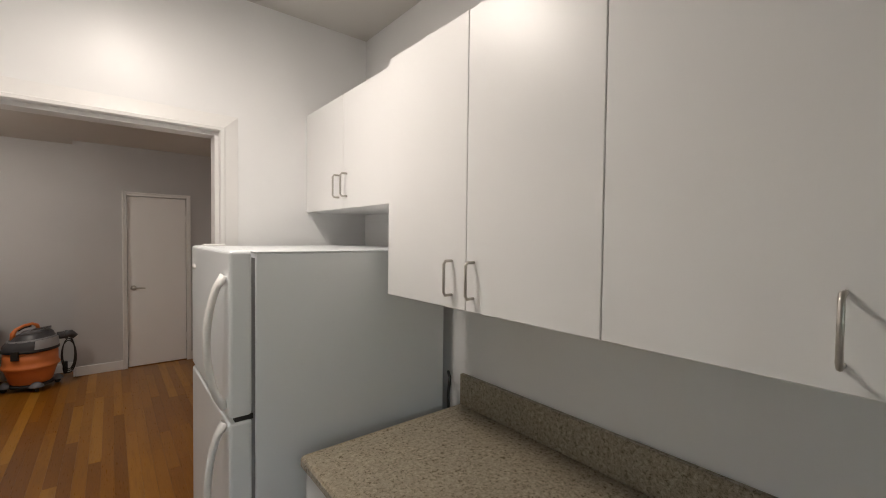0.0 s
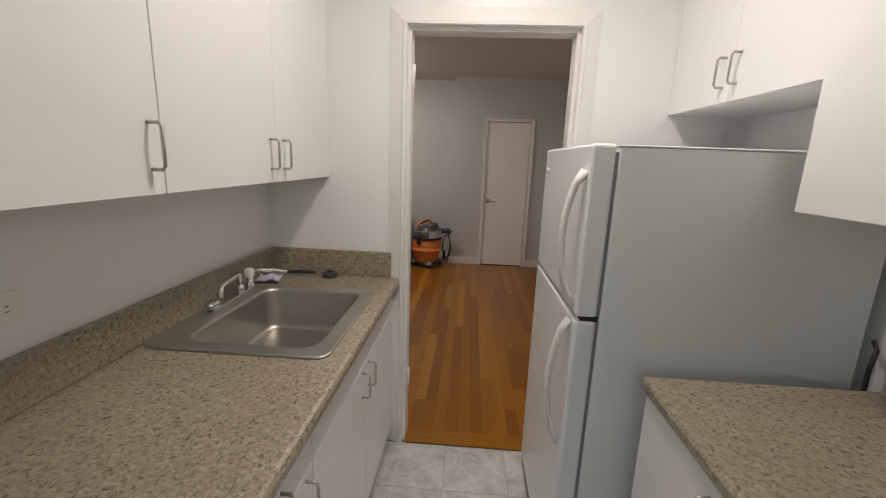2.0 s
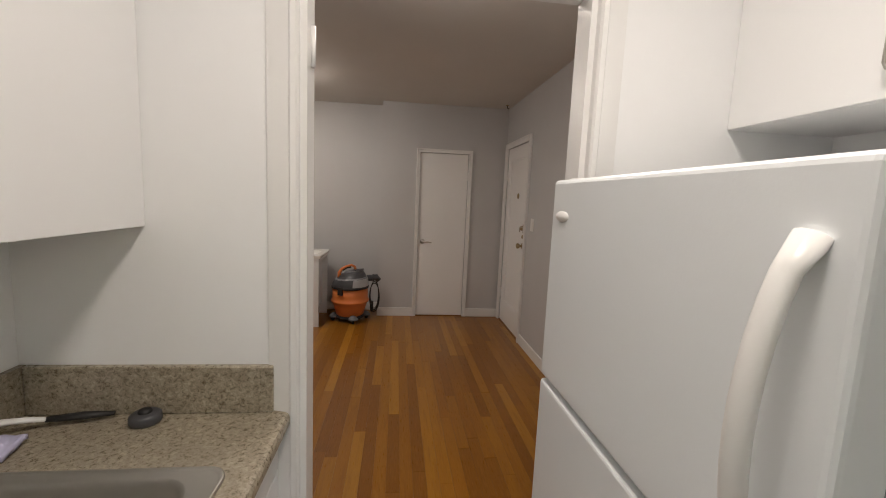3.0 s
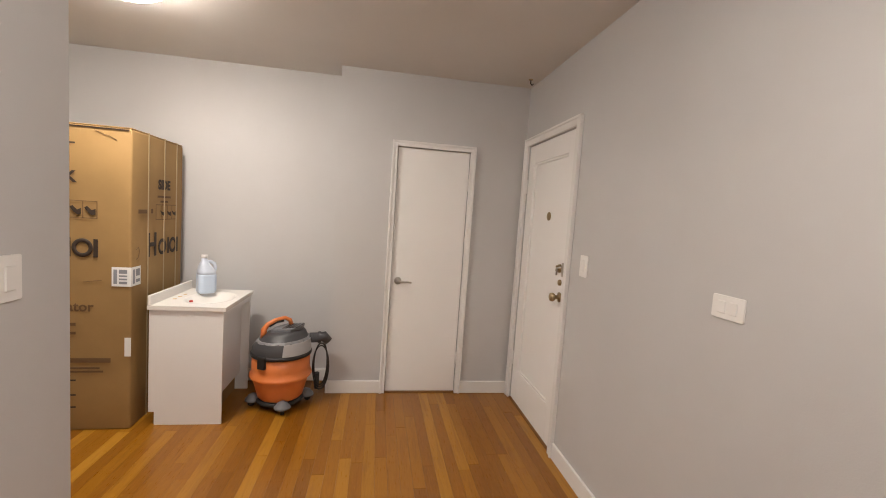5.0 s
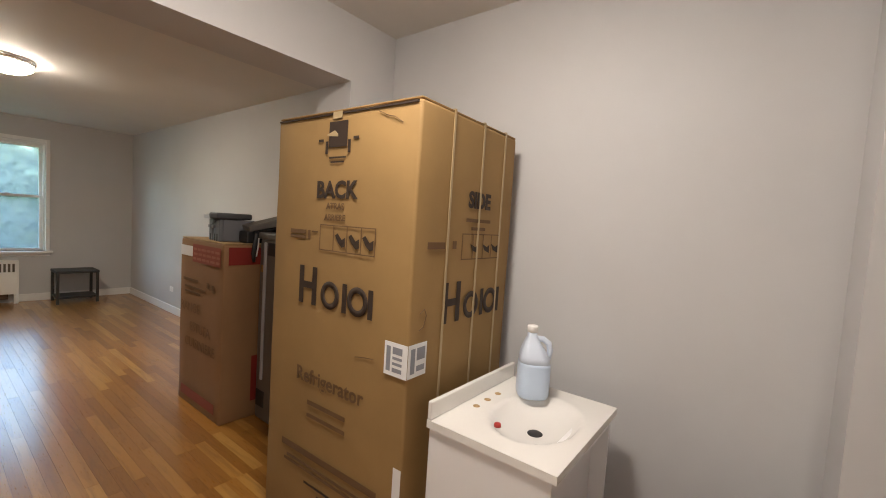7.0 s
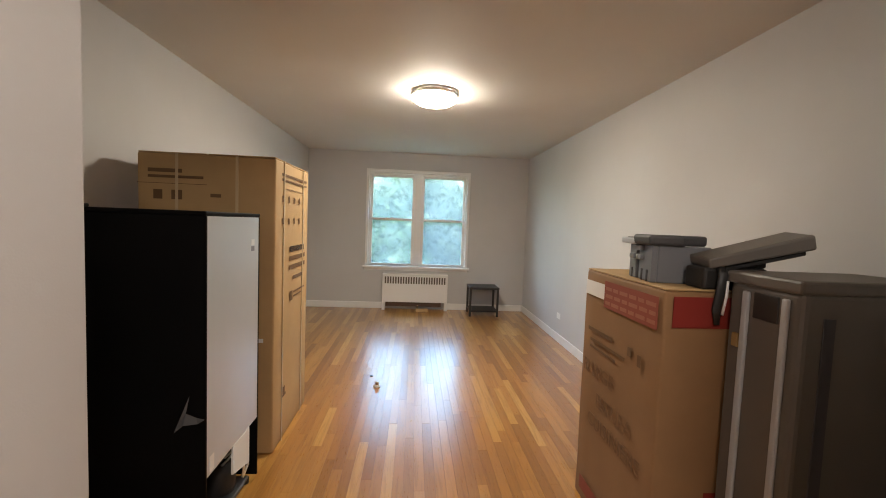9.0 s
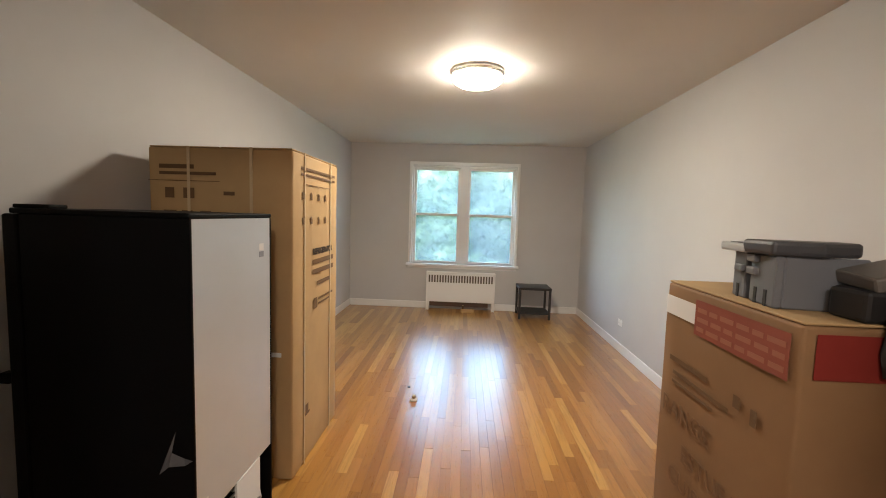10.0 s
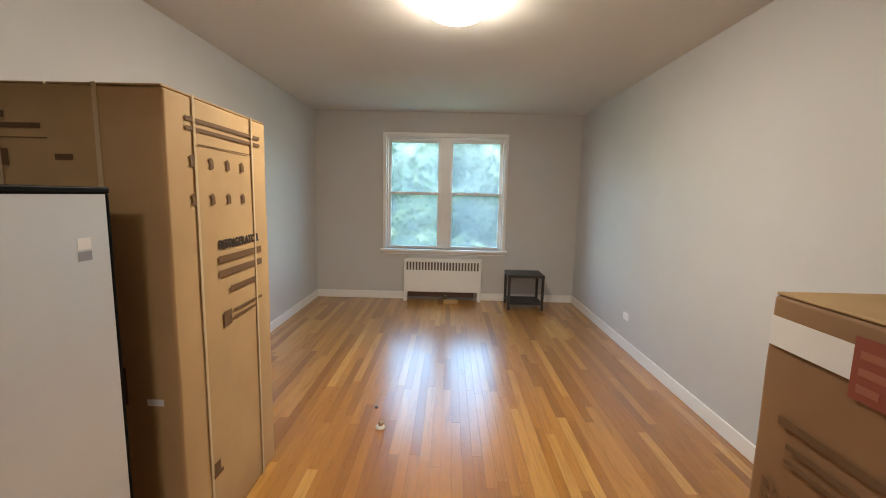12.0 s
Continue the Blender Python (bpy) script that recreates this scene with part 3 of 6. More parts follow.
# ---- ceiling lamps ----
def ceiling_lamp(x, y, z, r, tint, strength, label, drum=False):
    lamp = thing("ceiling_lamp", x, y, z, 0, label, "lamp", "ceiling lamps")
    part("base_pan", lathe([(0, 0), (r * 1.0, 0), (r * 1.02, -0.006), (r * 1.02, -0.036), (r * 1.0, -0.041), (0, -0.041)], 48), PLATE, lamp)
    for zz, rr in ((-0.022, r * 1.022), (-0.068, r * 0.975)):
        ring = [(rr * math.cos(2 * math.pi * i / 48), rr * math.sin(2 * math.pi * i / 48), zz) for i in range(48)]
        part("trim_ring", tube(ring, 0.0045, 8, closed=True), CHROME, lamp, "satin metal ring")
    for i in range(3):
        a = 2 * math.pi * i / 3 + 0.4
        part("ring_post", tube([(r * math.cos(a), r * math.sin(a), -0.028), (r * math.cos(a), r * math.sin(a), -0.066)], 0.004, 6), NICKEL, lamp)
    if drum:
        part("drum_wall", lathe([(r * 0.955, -0.028), (r * 0.985, -0.028), (r * 0.985, -0.080), (r * 0.955, -0.080)], 48), TRIM_PAINT, lamp)
        part("diffuser", lathe([(r * 0.95, -0.070), (r * 0.82, -0.084), (r * 0.5, -0.097), (0, -0.102)], 40), glow("lamp_glow", tint, strength), lamp, "glowing frosted disc")
        return lamp
    dome = [(r * 0.955, -0.042), (r * 0.962, -0.062), (r * 0.90, -0.080), (r * 0.74, -0.099), (r * 0.45, -0.110), (0, -0.114)]
    part("diffuser", lathe(dome, 40), glow("lamp_glow", tint, strength), lamp, "glowing frosted glass dome")
    return lamp


ceiling_lamp(0.06 + KX, 1.80 + KY, HK, 0.17, LAMP_TINT, LAMP_KITCHEN, "round flush ceiling lamp, lit, on the kitchen ceiling", True)
ceiling_lamp(-1.22, 5.59, H, 0.20, LAMP_TINT, LAMP_FOYER, "round flush ceiling lamp, lit, on the foyer ceiling")
ceiling_lamp(0.21, 3.50, H, 0.17, LAMP_TINT, LAMP_HALL, "round flush ceiling lamp, lit, in the passage to the kitchen")
ceiling_lamp(-5.42, 5.47, H, 0.195, (1.0, 0.885, 0.725), LAMP_LIVING, "round flush ceiling lamp with metal rings, lit, in the living room")


# ---- kitchen ----
ORIGIN[:] = [KX, KY]


def bar_pull(parent, u, v, w, plane, out, vertical=True, span=0.096):
    """A bent wire pull. plane x: the door faces along x; out is +1 or -1."""
    o = 0.030 * out
    h = span / 2
    if plane == "x":
        pts = [(u, v, w - h), (u + o * 0.8, v, w - h), (u + o, v, w - h + 0.008), (u + o, v, w + h - 0.008), (u + o * 0.8, v, w + h), (u, v, w + h)] if vertical else \
              [(u, v - h, w), (u + o * 0.8, v - h, w), (u + o, v - h + 0.008, w), (u + o, v + h - 0.008, w), (u + o * 0.8, v + h, w), (u, v + h, w)]
    return part("handle", tube(pts, 0.0042, 8), NICKEL, parent, "bent satin metal wire pull")


def wall_cabinet(y0, y1, z0, z1, wall_x, depth, side, seams, handles, label):
    """A frameless wall cabinet; side +1 faces +x. handles: (door index, y) each."""
    c = thing("wall_cabinet", wall_x, y0, z0, 0, label, "cabinet", "kitchen wall cabinets")
    L, h = y1 - y0, z1 - z0
    lo, hi = sorted((0.0, side * (depth - 0.019)))
    part("body", bx(lo, hi, 0.0005, L - 0.0005, 0, h), CABINET, c)
    edges = [0.0] + [s - y0 for s in seams] + [L]
    for i, (a, b) in enumerate(zip(edges, edges[1:])):
        flo, fhi = sorted((side * (depth - 0.018), side * depth))
        d = part("door", bx(flo, fhi, a + 0.0012, b - 0.0012, 0.0, h, bev=0.0015, seg=1), CABINET, c)
        for k, y, z in handles:
            if k == i:
                bar_pull(d, side * depth, y - y0, z - z0, "x", side)
    return c


ZU, ZT = 1.386, 2.195
wall_cabinet(1.582, 2.64, ZU, ZT, -1.02, 0.305, 1, [2.112], [(0, 2.068, 1.48), (1, 2.158, 1.48)], "white flat two-door wall cabinet over the sink")
wall_cabinet(1.118, 1.582, ZU, ZT, -1.02, 0.305, 1, [], [(0, 1.546, 1.488)], "white flat single-door wall cabinet beside the range hood")
wall_cabinet(0.36, 1.118, 1.70, ZT, -1.02, 0.305, 1, [0.73], [], "short white wall cabinet above the range hood")
wall_cabinet(1.793, 2.64, 1.705, ZT, 1.125, 0.335, -1, [2.215], [(0, 2.178, 1.803), (1, 2.255, 1.803)], "short white two-door cabinet over the refrigerator")
wall_cabinet(0.993, 1.793, ZU, ZT, 1.125, 0.365, -1, [1.39], [(0, 1.358, 1.472), (1, 1.448, 1.472)], "white flat two-door wall cabinet over the worktop")
wall_cabinet(0.56, 0.993, ZU, ZT, 1.125, 0.365, -1, [], [(0, 0.650, 1.472)], "white flat single-door wall cabinet over the worktop")


def range_hood():
    h = thing("range_hood", -1.02, 0.735, 1.550, 0, "white enamelled range hood with sloping front", "range hood")
    part("canopy", prism([(0, 0.034), (0.445, 0.034), (0.445, 0.040), (0.33, 0.140), (0.33, 0.143), (0, 0.143)], "y", -0.365, 0.345, bev=0.003), FRIDGE_WHITE, h)
    part("lower_lip", bx(0, 0.45, -0.367, 0.348, 0.0, 0.035, bev=0.005), FRIDGE_WHITE, h)
    part("filter", bx(0.05, 0.40, -0.30, 0.30, -0.004, 0.0), NICKEL, h)
    return h


range_hood()


def base_cabinet(y0, y1, wall_x, depth, side, fronts, label, open_top=None):
    """Base cabinet on a recessed plinth. fronts: (y0, y1, z0, z1, pull) with pull None or (y, z, upright)."""
    c = thing("base_cabinet", wall_x, y0, 0, 0, label, "cabinet", "kitchen base cabinets")
    lo, hi = sorted((0.0, side * (depth - 0.02)))
    L = y1 - y0
    if open_top:
        bm = B()
        for a, b in ((0.0005, 0.018), (L - 0.018, L - 0.0005)):
            box(bm, lo, hi, a, b, 0.09, 0.868)
        box(bm, lo, hi, 0.018, L - 0.018, 0.09, 0.108)
        e0, e1 = sorted((side * (depth - 0.038), side * (depth - 0.02)))
        box(bm, e0, e1, 0.018, L - 0.018, 0.108, 0.868)
    else:
        bm = bx(lo, hi, 0.0005, L - 0.0005, 0.09, 0.868)
    part("body", bm, CABINET, c)
    lo2, hi2 = sorted((0.0, side * (depth - 0.085)))
    part("plinth", bx(lo2, hi2, 0.001, L - 0.001, 0, 0.09), DARK_GAP, c, "dark recessed plinth")
    f0, f1 = sorted((side * (depth - 0.019), side * depth))
    for a, b, z0, z1, pull in fronts:
        d = part("door" if z1 - z0 > 0.3 else "drawer_front", bx(f0, f1, a - y0 + 0.002, b - y0 - 0.002, z0, z1, bev=0.0015, seg=1), CABINET, c)
        if pull:
            bar_pull(d, side * depth, pull[0] - y0, pull[1], "x", side, pull[2])
    return c


base_cabinet(1.575, 2.64, -1.02, 0.615, 1, [(1.575, 2.085, 0.10, 0.74, (2.04, 0.672, True)), (2.085, 2.638, 0.10, 0.74, (2.13, 0.672, True)), (1.575, 2.638, 0.745, 0.862, None)], "white flat two-door sink base cabinet", True)
base_cabinet(1.09, 1.575, -1.02, 0.615, 1, [(1.09, 1.575, 0.10, 0.74, (1.53, 0.672, True)), (1.09, 1.575, 0.745, 0.862, (1.36, 0.80, False))], "white base cabinet with a drawer beside the sink")
base_cabinet(1.06, 1.785, 1.125, 0.655, -1, [(1.06, 1.42, 0.10, 0.862, (1.38, 0.78, True)), (1.42, 1.785, 0.10, 0.862, (1.46, 0.78, True))], "white flat two-door base cabinet under the worktop")
base_cabinet(0.33, 1.06, 1.125, 0.655, -1, [(0.33, 1.06, 0.10, 0.862, (0.95, 0.78, True))], "white flat base cabinet under the worktop")


def worktop_left():
    w = thing("worktop", -1.02, 1.09, 0.87, 0, "speckled brown laminate worktop with upstand, cut out for the sink", "worktop")
    L = 2.64 - 1.09
    hx0, hx1, hy0, hy1 = 0.06, 0.575, 1.80 - 1.09, 2.375 - 1.09
    f = 0.635
    bm = B()
    outer = ((0, 0), (f, 0), (f, L), (0, L))
    hole = ((hx0, hy0), (hx1, hy0), (hx1, hy1), (hx0, hy1))
    o = [[bm.verts.new((x, y, z)) for x, y in outer] for z in (0, 0.04)]
    h = [[bm.verts.new((x, y, z)) for x, y in hole] for z in (0, 0.04)]
    for i in range(4):
        j = (i + 1) % 4
        for k in (0, 1):
            bm.faces.new((o[k][i], o[k][j], h[k][j], h[k][i]))
        bm.faces.new((h[0][i], h[0][j], h[1][j], h[1][i]))
        if i != 1:
            bm.faces.new((o[0][i], o[0][j], o[1][j], o[1][i]))
    nose = ((f + 0.008, -0.002), (f + 0.014, 0.010), (f + 0.014, 0.028), (f + 0.009, 0.037))
    ends = []
    for y, k in ((0, 1), (L, 2)):
        ends.append([o[0][k]] + [bm.verts.new((x, y, z)) for x, z in nose] + [o[1][k]])
        bm.faces.new(ends[-1])
    for i in range(5):
        bm.faces.new((ends[0][i], ends[0][i + 1], ends[1][i + 1], ends[1][i]))
    bmesh.ops.recalc_face_normals(bm, faces=bm.faces[:])
    part("top", bm, GRANITE, w)
    part("upstand", bx(0, 0.020, 0, L, 0.04, 0.165, bev=0.003, seg=1), GRANITE, w)
    part("end_upstand", bx(0.0205, 0.6055, L - 0.020, L, 0.04, 0.165, bev=0.003, seg=1), GRANITE, w)
    return w


worktop_left()


def worktop_right():
    w = thing("worktop", 1.125, 0.33, 0.87, 0, "speckled brown laminate worktop with upstand beside the refrigerator", "worktop")
    L = 1.796 - 0.33
    f = 0.655
    bm = prism([(0, 0.0), (-f - 0.006, 0.0), (-f - 0.013, 0.010), (-f - 0.013, 0.030), (-f - 0.008, 0.038), (-f, 0.04), (0, 0.04)], "y", 0, L)
    part("top", bm, GRANITE, w)
    part("upstand", bx(-0.020, 0, 0, L, 0.04, 0.165, bev=0.003, seg=1), GRANITE, w)
    return w


worktop_right()


def sink():
    s = thing("kitchen_sink", -0.722, 2.085, 0.912, 0, "single-bowl stainless steel drop-in sink set in the worktop", "sink")
    W, Lr = 0.555, 0.625
    n = 6
    outer = [(x + 0.006, y - 0.004) for x, y in rounded(W + 0.012, Lr + 0.008, 0.04, n)]
    inner = [(x + 0.026, y + 0.008) for x, y in rounded(W - 0.145, Lr - 0.095, 0.06, n)]
    bm = B()
    def ring(src, k, z):
        return [(0.03 + (x - 0.03) * k, y * k, z) for x, y in src]

    rings = [ring(outer, 1.0, 0.0), ring(outer, 0.998, 0.005), ring(outer, 0.985, 0.0065), ring(outer, 0.97, 0.0035), ring(outer, 0.965, 0.003),
             ring(inner, 1.035, 0.003), ring(inner, 1.03, 0.0028), ring(inner, 1.012, 0.0), ring(inner, 1.003, -0.008), ring(inner, 1.0, -0.014),
             ring(inner, 0.972, -0.150), ring(inner, 0.968, -0.156), ring(inner, 0.945, -0.170), ring(inner, 0.92, -0.1715), ring(inner, 0.13, -0.176)]
    vr = [[bm.verts.new(p) for p in r] for r in rings]
    for a, b in zip(vr, vr[1:]):
        k = len(a)
        for i in range(k):
            f = bm.faces.new((a[i], a[(i + 1) % k], b[(i + 1) % k], b[i]))
            f.smooth = True
    bm.faces.new(vr[-1])
    bmesh.ops.recalc_face_normals(bm, faces=bm.faces[:])
    bmesh.ops.reverse_faces(bm, faces=bm.faces[:]) if bm.faces[-1].normal.z < 0 else None
    part("bowl", bm, STEEL, s)
    drain = part("drain", lathe([(0.034, 0.003), (0.040, 0.005), (0.046, 0.004), (0.050, 0.0)], 28, pose(0.035, -0.03, -0.1755)), CHROME, s, "polished drain ring")
    # black disc paints the shade inside the drain hole
    part("hole_disc", lathe([(0, 0.0035), (0.010, 0.0045), (0.035, 0.0025)], 24, pose(0.035, -0.03, -0.175)), RUBBER, drain, "dark disc drawn for the shaded drain hole")
    return s


sink()


def faucet():
    f = thing("faucet", -0.962, 2.19, 0.918, 0, "chrome kitchen faucet with a low swing spout and a white-capped tap", "faucet")
    part("base_plate", prism(rounded(0.050, 0.27, 0.024), "z", 0, 0.014, bev=0.003), CHROME, f)
    bm = lathe([(0.018, 0.012), (0.018, 0.03), (0.013, 0.042), (0, 0.044)], 20, pose(0, 0.06, 0))
    tube([(0, 0.06, 0.04), (0, 0.06, 0.075), (0.004, 0.045, 0.085), (0.012, -0.05, 0.080), (0.016, -0.085, 0.076), (0.018, -0.098, 0.062), (0.018, -0.10, 0.040)], [0.010, 0.010, 0.009, 0.009, 0.010, 0.012, 0.012], 12, bm)
    part("spout", bm, CHROME, f)
    far = part("tap_handle", lathe([(0.019, 0.012), (0.019, 0.030), (0.014, 0.040), (0.013, 0.062), (0, 0.063)], 18, pose(0.012, 0.115, 0)), CHROME, f)
    part("tap_cap", lathe([(0.014, 0.060), (0.019, 0.066), (0.019, 0.088), (0.013, 0.094), (0, 0.095)], 16, pose(0.012, 0.115, 0)), PLATE, far, "white plastic tap cap")
    part("tap_lever", tube([(0.012, 0.115, 0.082), (0.05, 0.135, 0.086), (0.095, 0.15, 0.080)], [0.008, 0.007, 0.009], 10), CHROME, far)
    near = part("tap_handle", lathe([(0.019, 0.012), (0.020, 0.024), (0.014, 0.034), (0, 0.036)], 18, pose(0, -0.11, 0)), CHROME, f)
    part("tap_lever", tube([(0, -0.11, 0.034), (0.016, -0.14, 0.036), (0.024, -0.18, 0.034)], [0.010, 0.009, 0.008], 10, flat=0.5), CHROME, near)
    return f


faucet()


def refrigerator():
    r = thing("refrigerator", 0.338, 1.858, 0, 0, "white top-freezer refrigerator with curved bar handles", "refrigerator")
    W, D, Ht, S = 0.685, 0.73, 1.538, 1.045
    part("body", bx(0.006, D, 0, W, 0.03, Ht - 0.006, bev=0.004), FRIDGE_WHITE, r)
    part("top_cap", bx(0.004, D, -0.001, W + 0.001, Ht - 0.0055, Ht, bev=0.002, seg=1), FRIDGE_WHITE, r)
    part("door_gasket", bx(-0.004, 0.006, 0.008, W - 0.008, 0.06, Ht - 0.02), mat("grey_gasket", (0.28, 0.28, 0.29), 0.6), r, "grey door gasket")
    for name, z0, z1 in (("fridge_door", 0.06, S - 0.006), ("freezer_door", S + 0.006, Ht + 0.002)):
        d = part(name, bx(-0.066, -0.004, -0.002, W + 0.002, z0, z1, bev=0.010, seg=3), FRIDGE_WHITE, r)
        top = name == "freezer_door"
        lo, hi = (z0 + 0.025, z1 - 0.075) if top else (z1 - 0.43, z1 - 0.01)
        k = 12
        pts = []
        for i in range(k + 1):
            t = i / k
            pts.append((-0.066 - 0.048 * math.sin(math.pi * t) ** 0.6 - 0.002, 0.045, lo + (hi - lo) * t))
        part("handle", tube(pts, [0.018] + [0.014] * (k - 1) + [0.018], 12, flat=0.8), PLATE, d, "curved white plastic handle")
        if top:
            part("badge", lathe([(0, 0.006), (0.036, 0.004), (0.042, 0.0)], 24, pose(-0.066, W - 0.062, z1 - 0.085, 0, -90) @ Matrix.Diagonal((0.30, 0.85, 1.0, 1.0))), PLATE, d, "plain white oval badge")
    part("hinge_cover", bx(-0.03, 0.05, W - 0.05, W - 0.005, Ht, Ht + 0.008, bev=0.003), PLATE, r)
    part("middle_hinge", bx(-0.05, 0.0, 0.004, 0.03, S - 0.008, S + 0.008), RUBBER, r, "dark middle hinge")
    part("kick_grille", bx(-0.03, 0.006, 0.01, W - 0.01, 0.0, 0.055), DARK_GREY, r, "dark kick grille")
    return r


refrigerator()


def outlet(x, y, z, rz, label, w=0.115, gangs=1):
    o = thing("outlet", x, y, z, rz, label, "outlet")
    part("plate", prism(rounded(w, 0.072, 0.006), "y", -0.006, 0, bev=0.0015), PLATE, o)
    for u in (-0.024, 0.024):
        face = part("receptacle", prism([(u + a, b) for a, b in rounded(0.034, 0.034, 0.012)], "y", -0.009, -0.005), PLATE, o)
        for s in (-0.006, 0.006):
            part("slot", bx(u - 0.004, u + 0.004, -0.0095, -0.0088, s - 0.001, s + 0.001), RUBBER, face)
    return o


outlet(-1.02, 1.445, 1.14, 90, "white double outlet plate above the worktop")


def spray_and_tools():
    k = thing("dish_brush", -0.786, 2.605, 0.911, 0, "black-gripped brush with a pale curved handle lying on the worktop", "brush")
    part("grip", tube([(0.0, 0.0, 0.013), (-0.06, -0.016, 0.016), (-0.125, -0.036, 0.018)], [0.007, 0.013, 0.009], 10, flat=0.7), RUBBER, k, "black rubber grip")
    part("handle", tube([(-0.12, -0.034, 0.018), (-0.155, -0.052, 0.026), (-0.18, -0.078, 0.036), (-0.195, -0.11, 0.040)], [0.008, 0.010, 0.011, 0.012], 10, flat=0.6), PLATE, k, "pale curved plastic handle")
    c = thing("tape_measure", -0.703, 2.583, 0.911, 30, "small dark round tape holder lying on the worktop", "tool")
    part("case", lathe([(0, 0), (0.032, 0), (0.035, 0.006), (0.034, 0.020), (0.027, 0.025), (0, 0.026)], 24), DARK_GREY, c)
    part("lid_button", lathe([(0, 0.034), (0.012, 0.033), (0.015, 0.029), (0.015, 0.024)], 16), RUBBER, c)
    g = thing("cleaning_cloth", -0.945, 2.462, 0.912, 10, "crumpled pale lilac cloth beside the faucet", "cloth")
    t = bmesh.new()
    bmesh.ops.create_grid(t, x_segments=14, y_segments=10, size=0.5)
    for v in t.verts:
        x, y = v.co.x * 0.10, v.co.y * 0.08
        v.co = Vector((x, y, 0.016 + 0.016 * noise.noise(Vector((x * 30, y * 30, 3.0))) + 0.01 * math.exp(-(x * x + y * y) / 0.002)))
    for f in t.faces:
        f.smooth = True
    ext = bmesh.ops.extrude_face_region(t, geom=t.faces[:])
    for v in [e for e in ext["geom"] if isinstance(e, bmesh.types.BMVert)]:
        v.co.z = max(0.0, v.co.z - 0.012)
    bmesh.ops.recalc_face_normals(t, faces=t.faces[:])
    part("folds", merge(B(), t), mat("lilac_cloth", (0.50, 0.48, 0.66), 0.8), g)


spray_and_tools()


def power_cord():
    c = thing("power_cord", 1.095, 1.828, 0.93, 0, "black power cord hanging behind the refrigerator", "cord")
    part("cable", tube([(0.0, 0.03, 0.10), (-0.015, 0.0, 0.085), (-0.03, -0.008, 0.03), (-0.02, 0.0, -0.2), (0.0, 0.01, -0.6), (0.0, 0.01, -0.93)], 0.006, 8), RUBBER, c)


power_cord()


# ---- foyer ----
ORIGIN[:] = [0.0, 0.0]


def strips(parent, m, plane, at, items, name="print"):
    """Flat printed bars on a box face. items: (u0, u1, z0, z1)."""
    for u0, u1, z0, z1 in items:
        if plane == "y":
            bm = bx(u0, u1, at - 0.0008, at, z0, z1)
        elif plane == "-y":
            bm = bx(u0, u1, at, at + 0.0008, z0, z1)
        else:
            bm = bx(at, at + 0.0008, u0, u1, z0, z1)
        part(name, bm, m, parent)


def lettering(parent, body, size, m, mtx, name="lettering", bold=0.0):
    t = text_mesh(body, size, 0.0005, bold)
    bmesh.ops.transform(t, matrix=mtx, verts=t.verts)
    return part(name, t, m, parent)


def front(x, y, z):
    """Lettering on a face that looks to -y."""
    return pose(x, y, z, 90)


def side_x(x, y, z):
    """Lettering on a face that looks to +x."""
    return pose(x, y, z, 90, 0, 90)


def back_y(x, y, z):
    """Lettering on a face that looks to +y."""
    return pose(x, y, z, 90, 0, 180)


def carton(W, D, Ht, m, parent, dent=0.006, seed=1):
    """A tall carton body with slightly bowed, dented faces."""
    t = bmesh.new()
    bmesh.ops.create_cube(t, size=1.0)
    for v in t.verts:
        v.co = Vector((v.co.x * W, v.co.y * D, (v.co.z + 0.5) * Ht))
    bmesh.ops.bevel(t, geom=t.edges[:], offset=0.012, segments=2, affect="EDGES", profile=0.6)
    bmesh.ops.subdivide_edges(t, edges=[e for e in t.edges if e.calc_length() > 0.2], cuts=6, use_grid_fill=True)
    for v in t.verts:
        k = Vector((v.co.x * 3, v.co.y * 3, v.co.z * 2.5 + seed * 7))
        if v.co.z > 0.02:
            v.co += Vector((noise.noise(k), noise.noise(k + Vector((9, 0, 0))), 0.6 * noise.noise(k + Vector((0, 9, 0))))) * dent
    for f in t.faces:
        f.smooth = True
    return part("carton", merge(B(), t), m, parent)


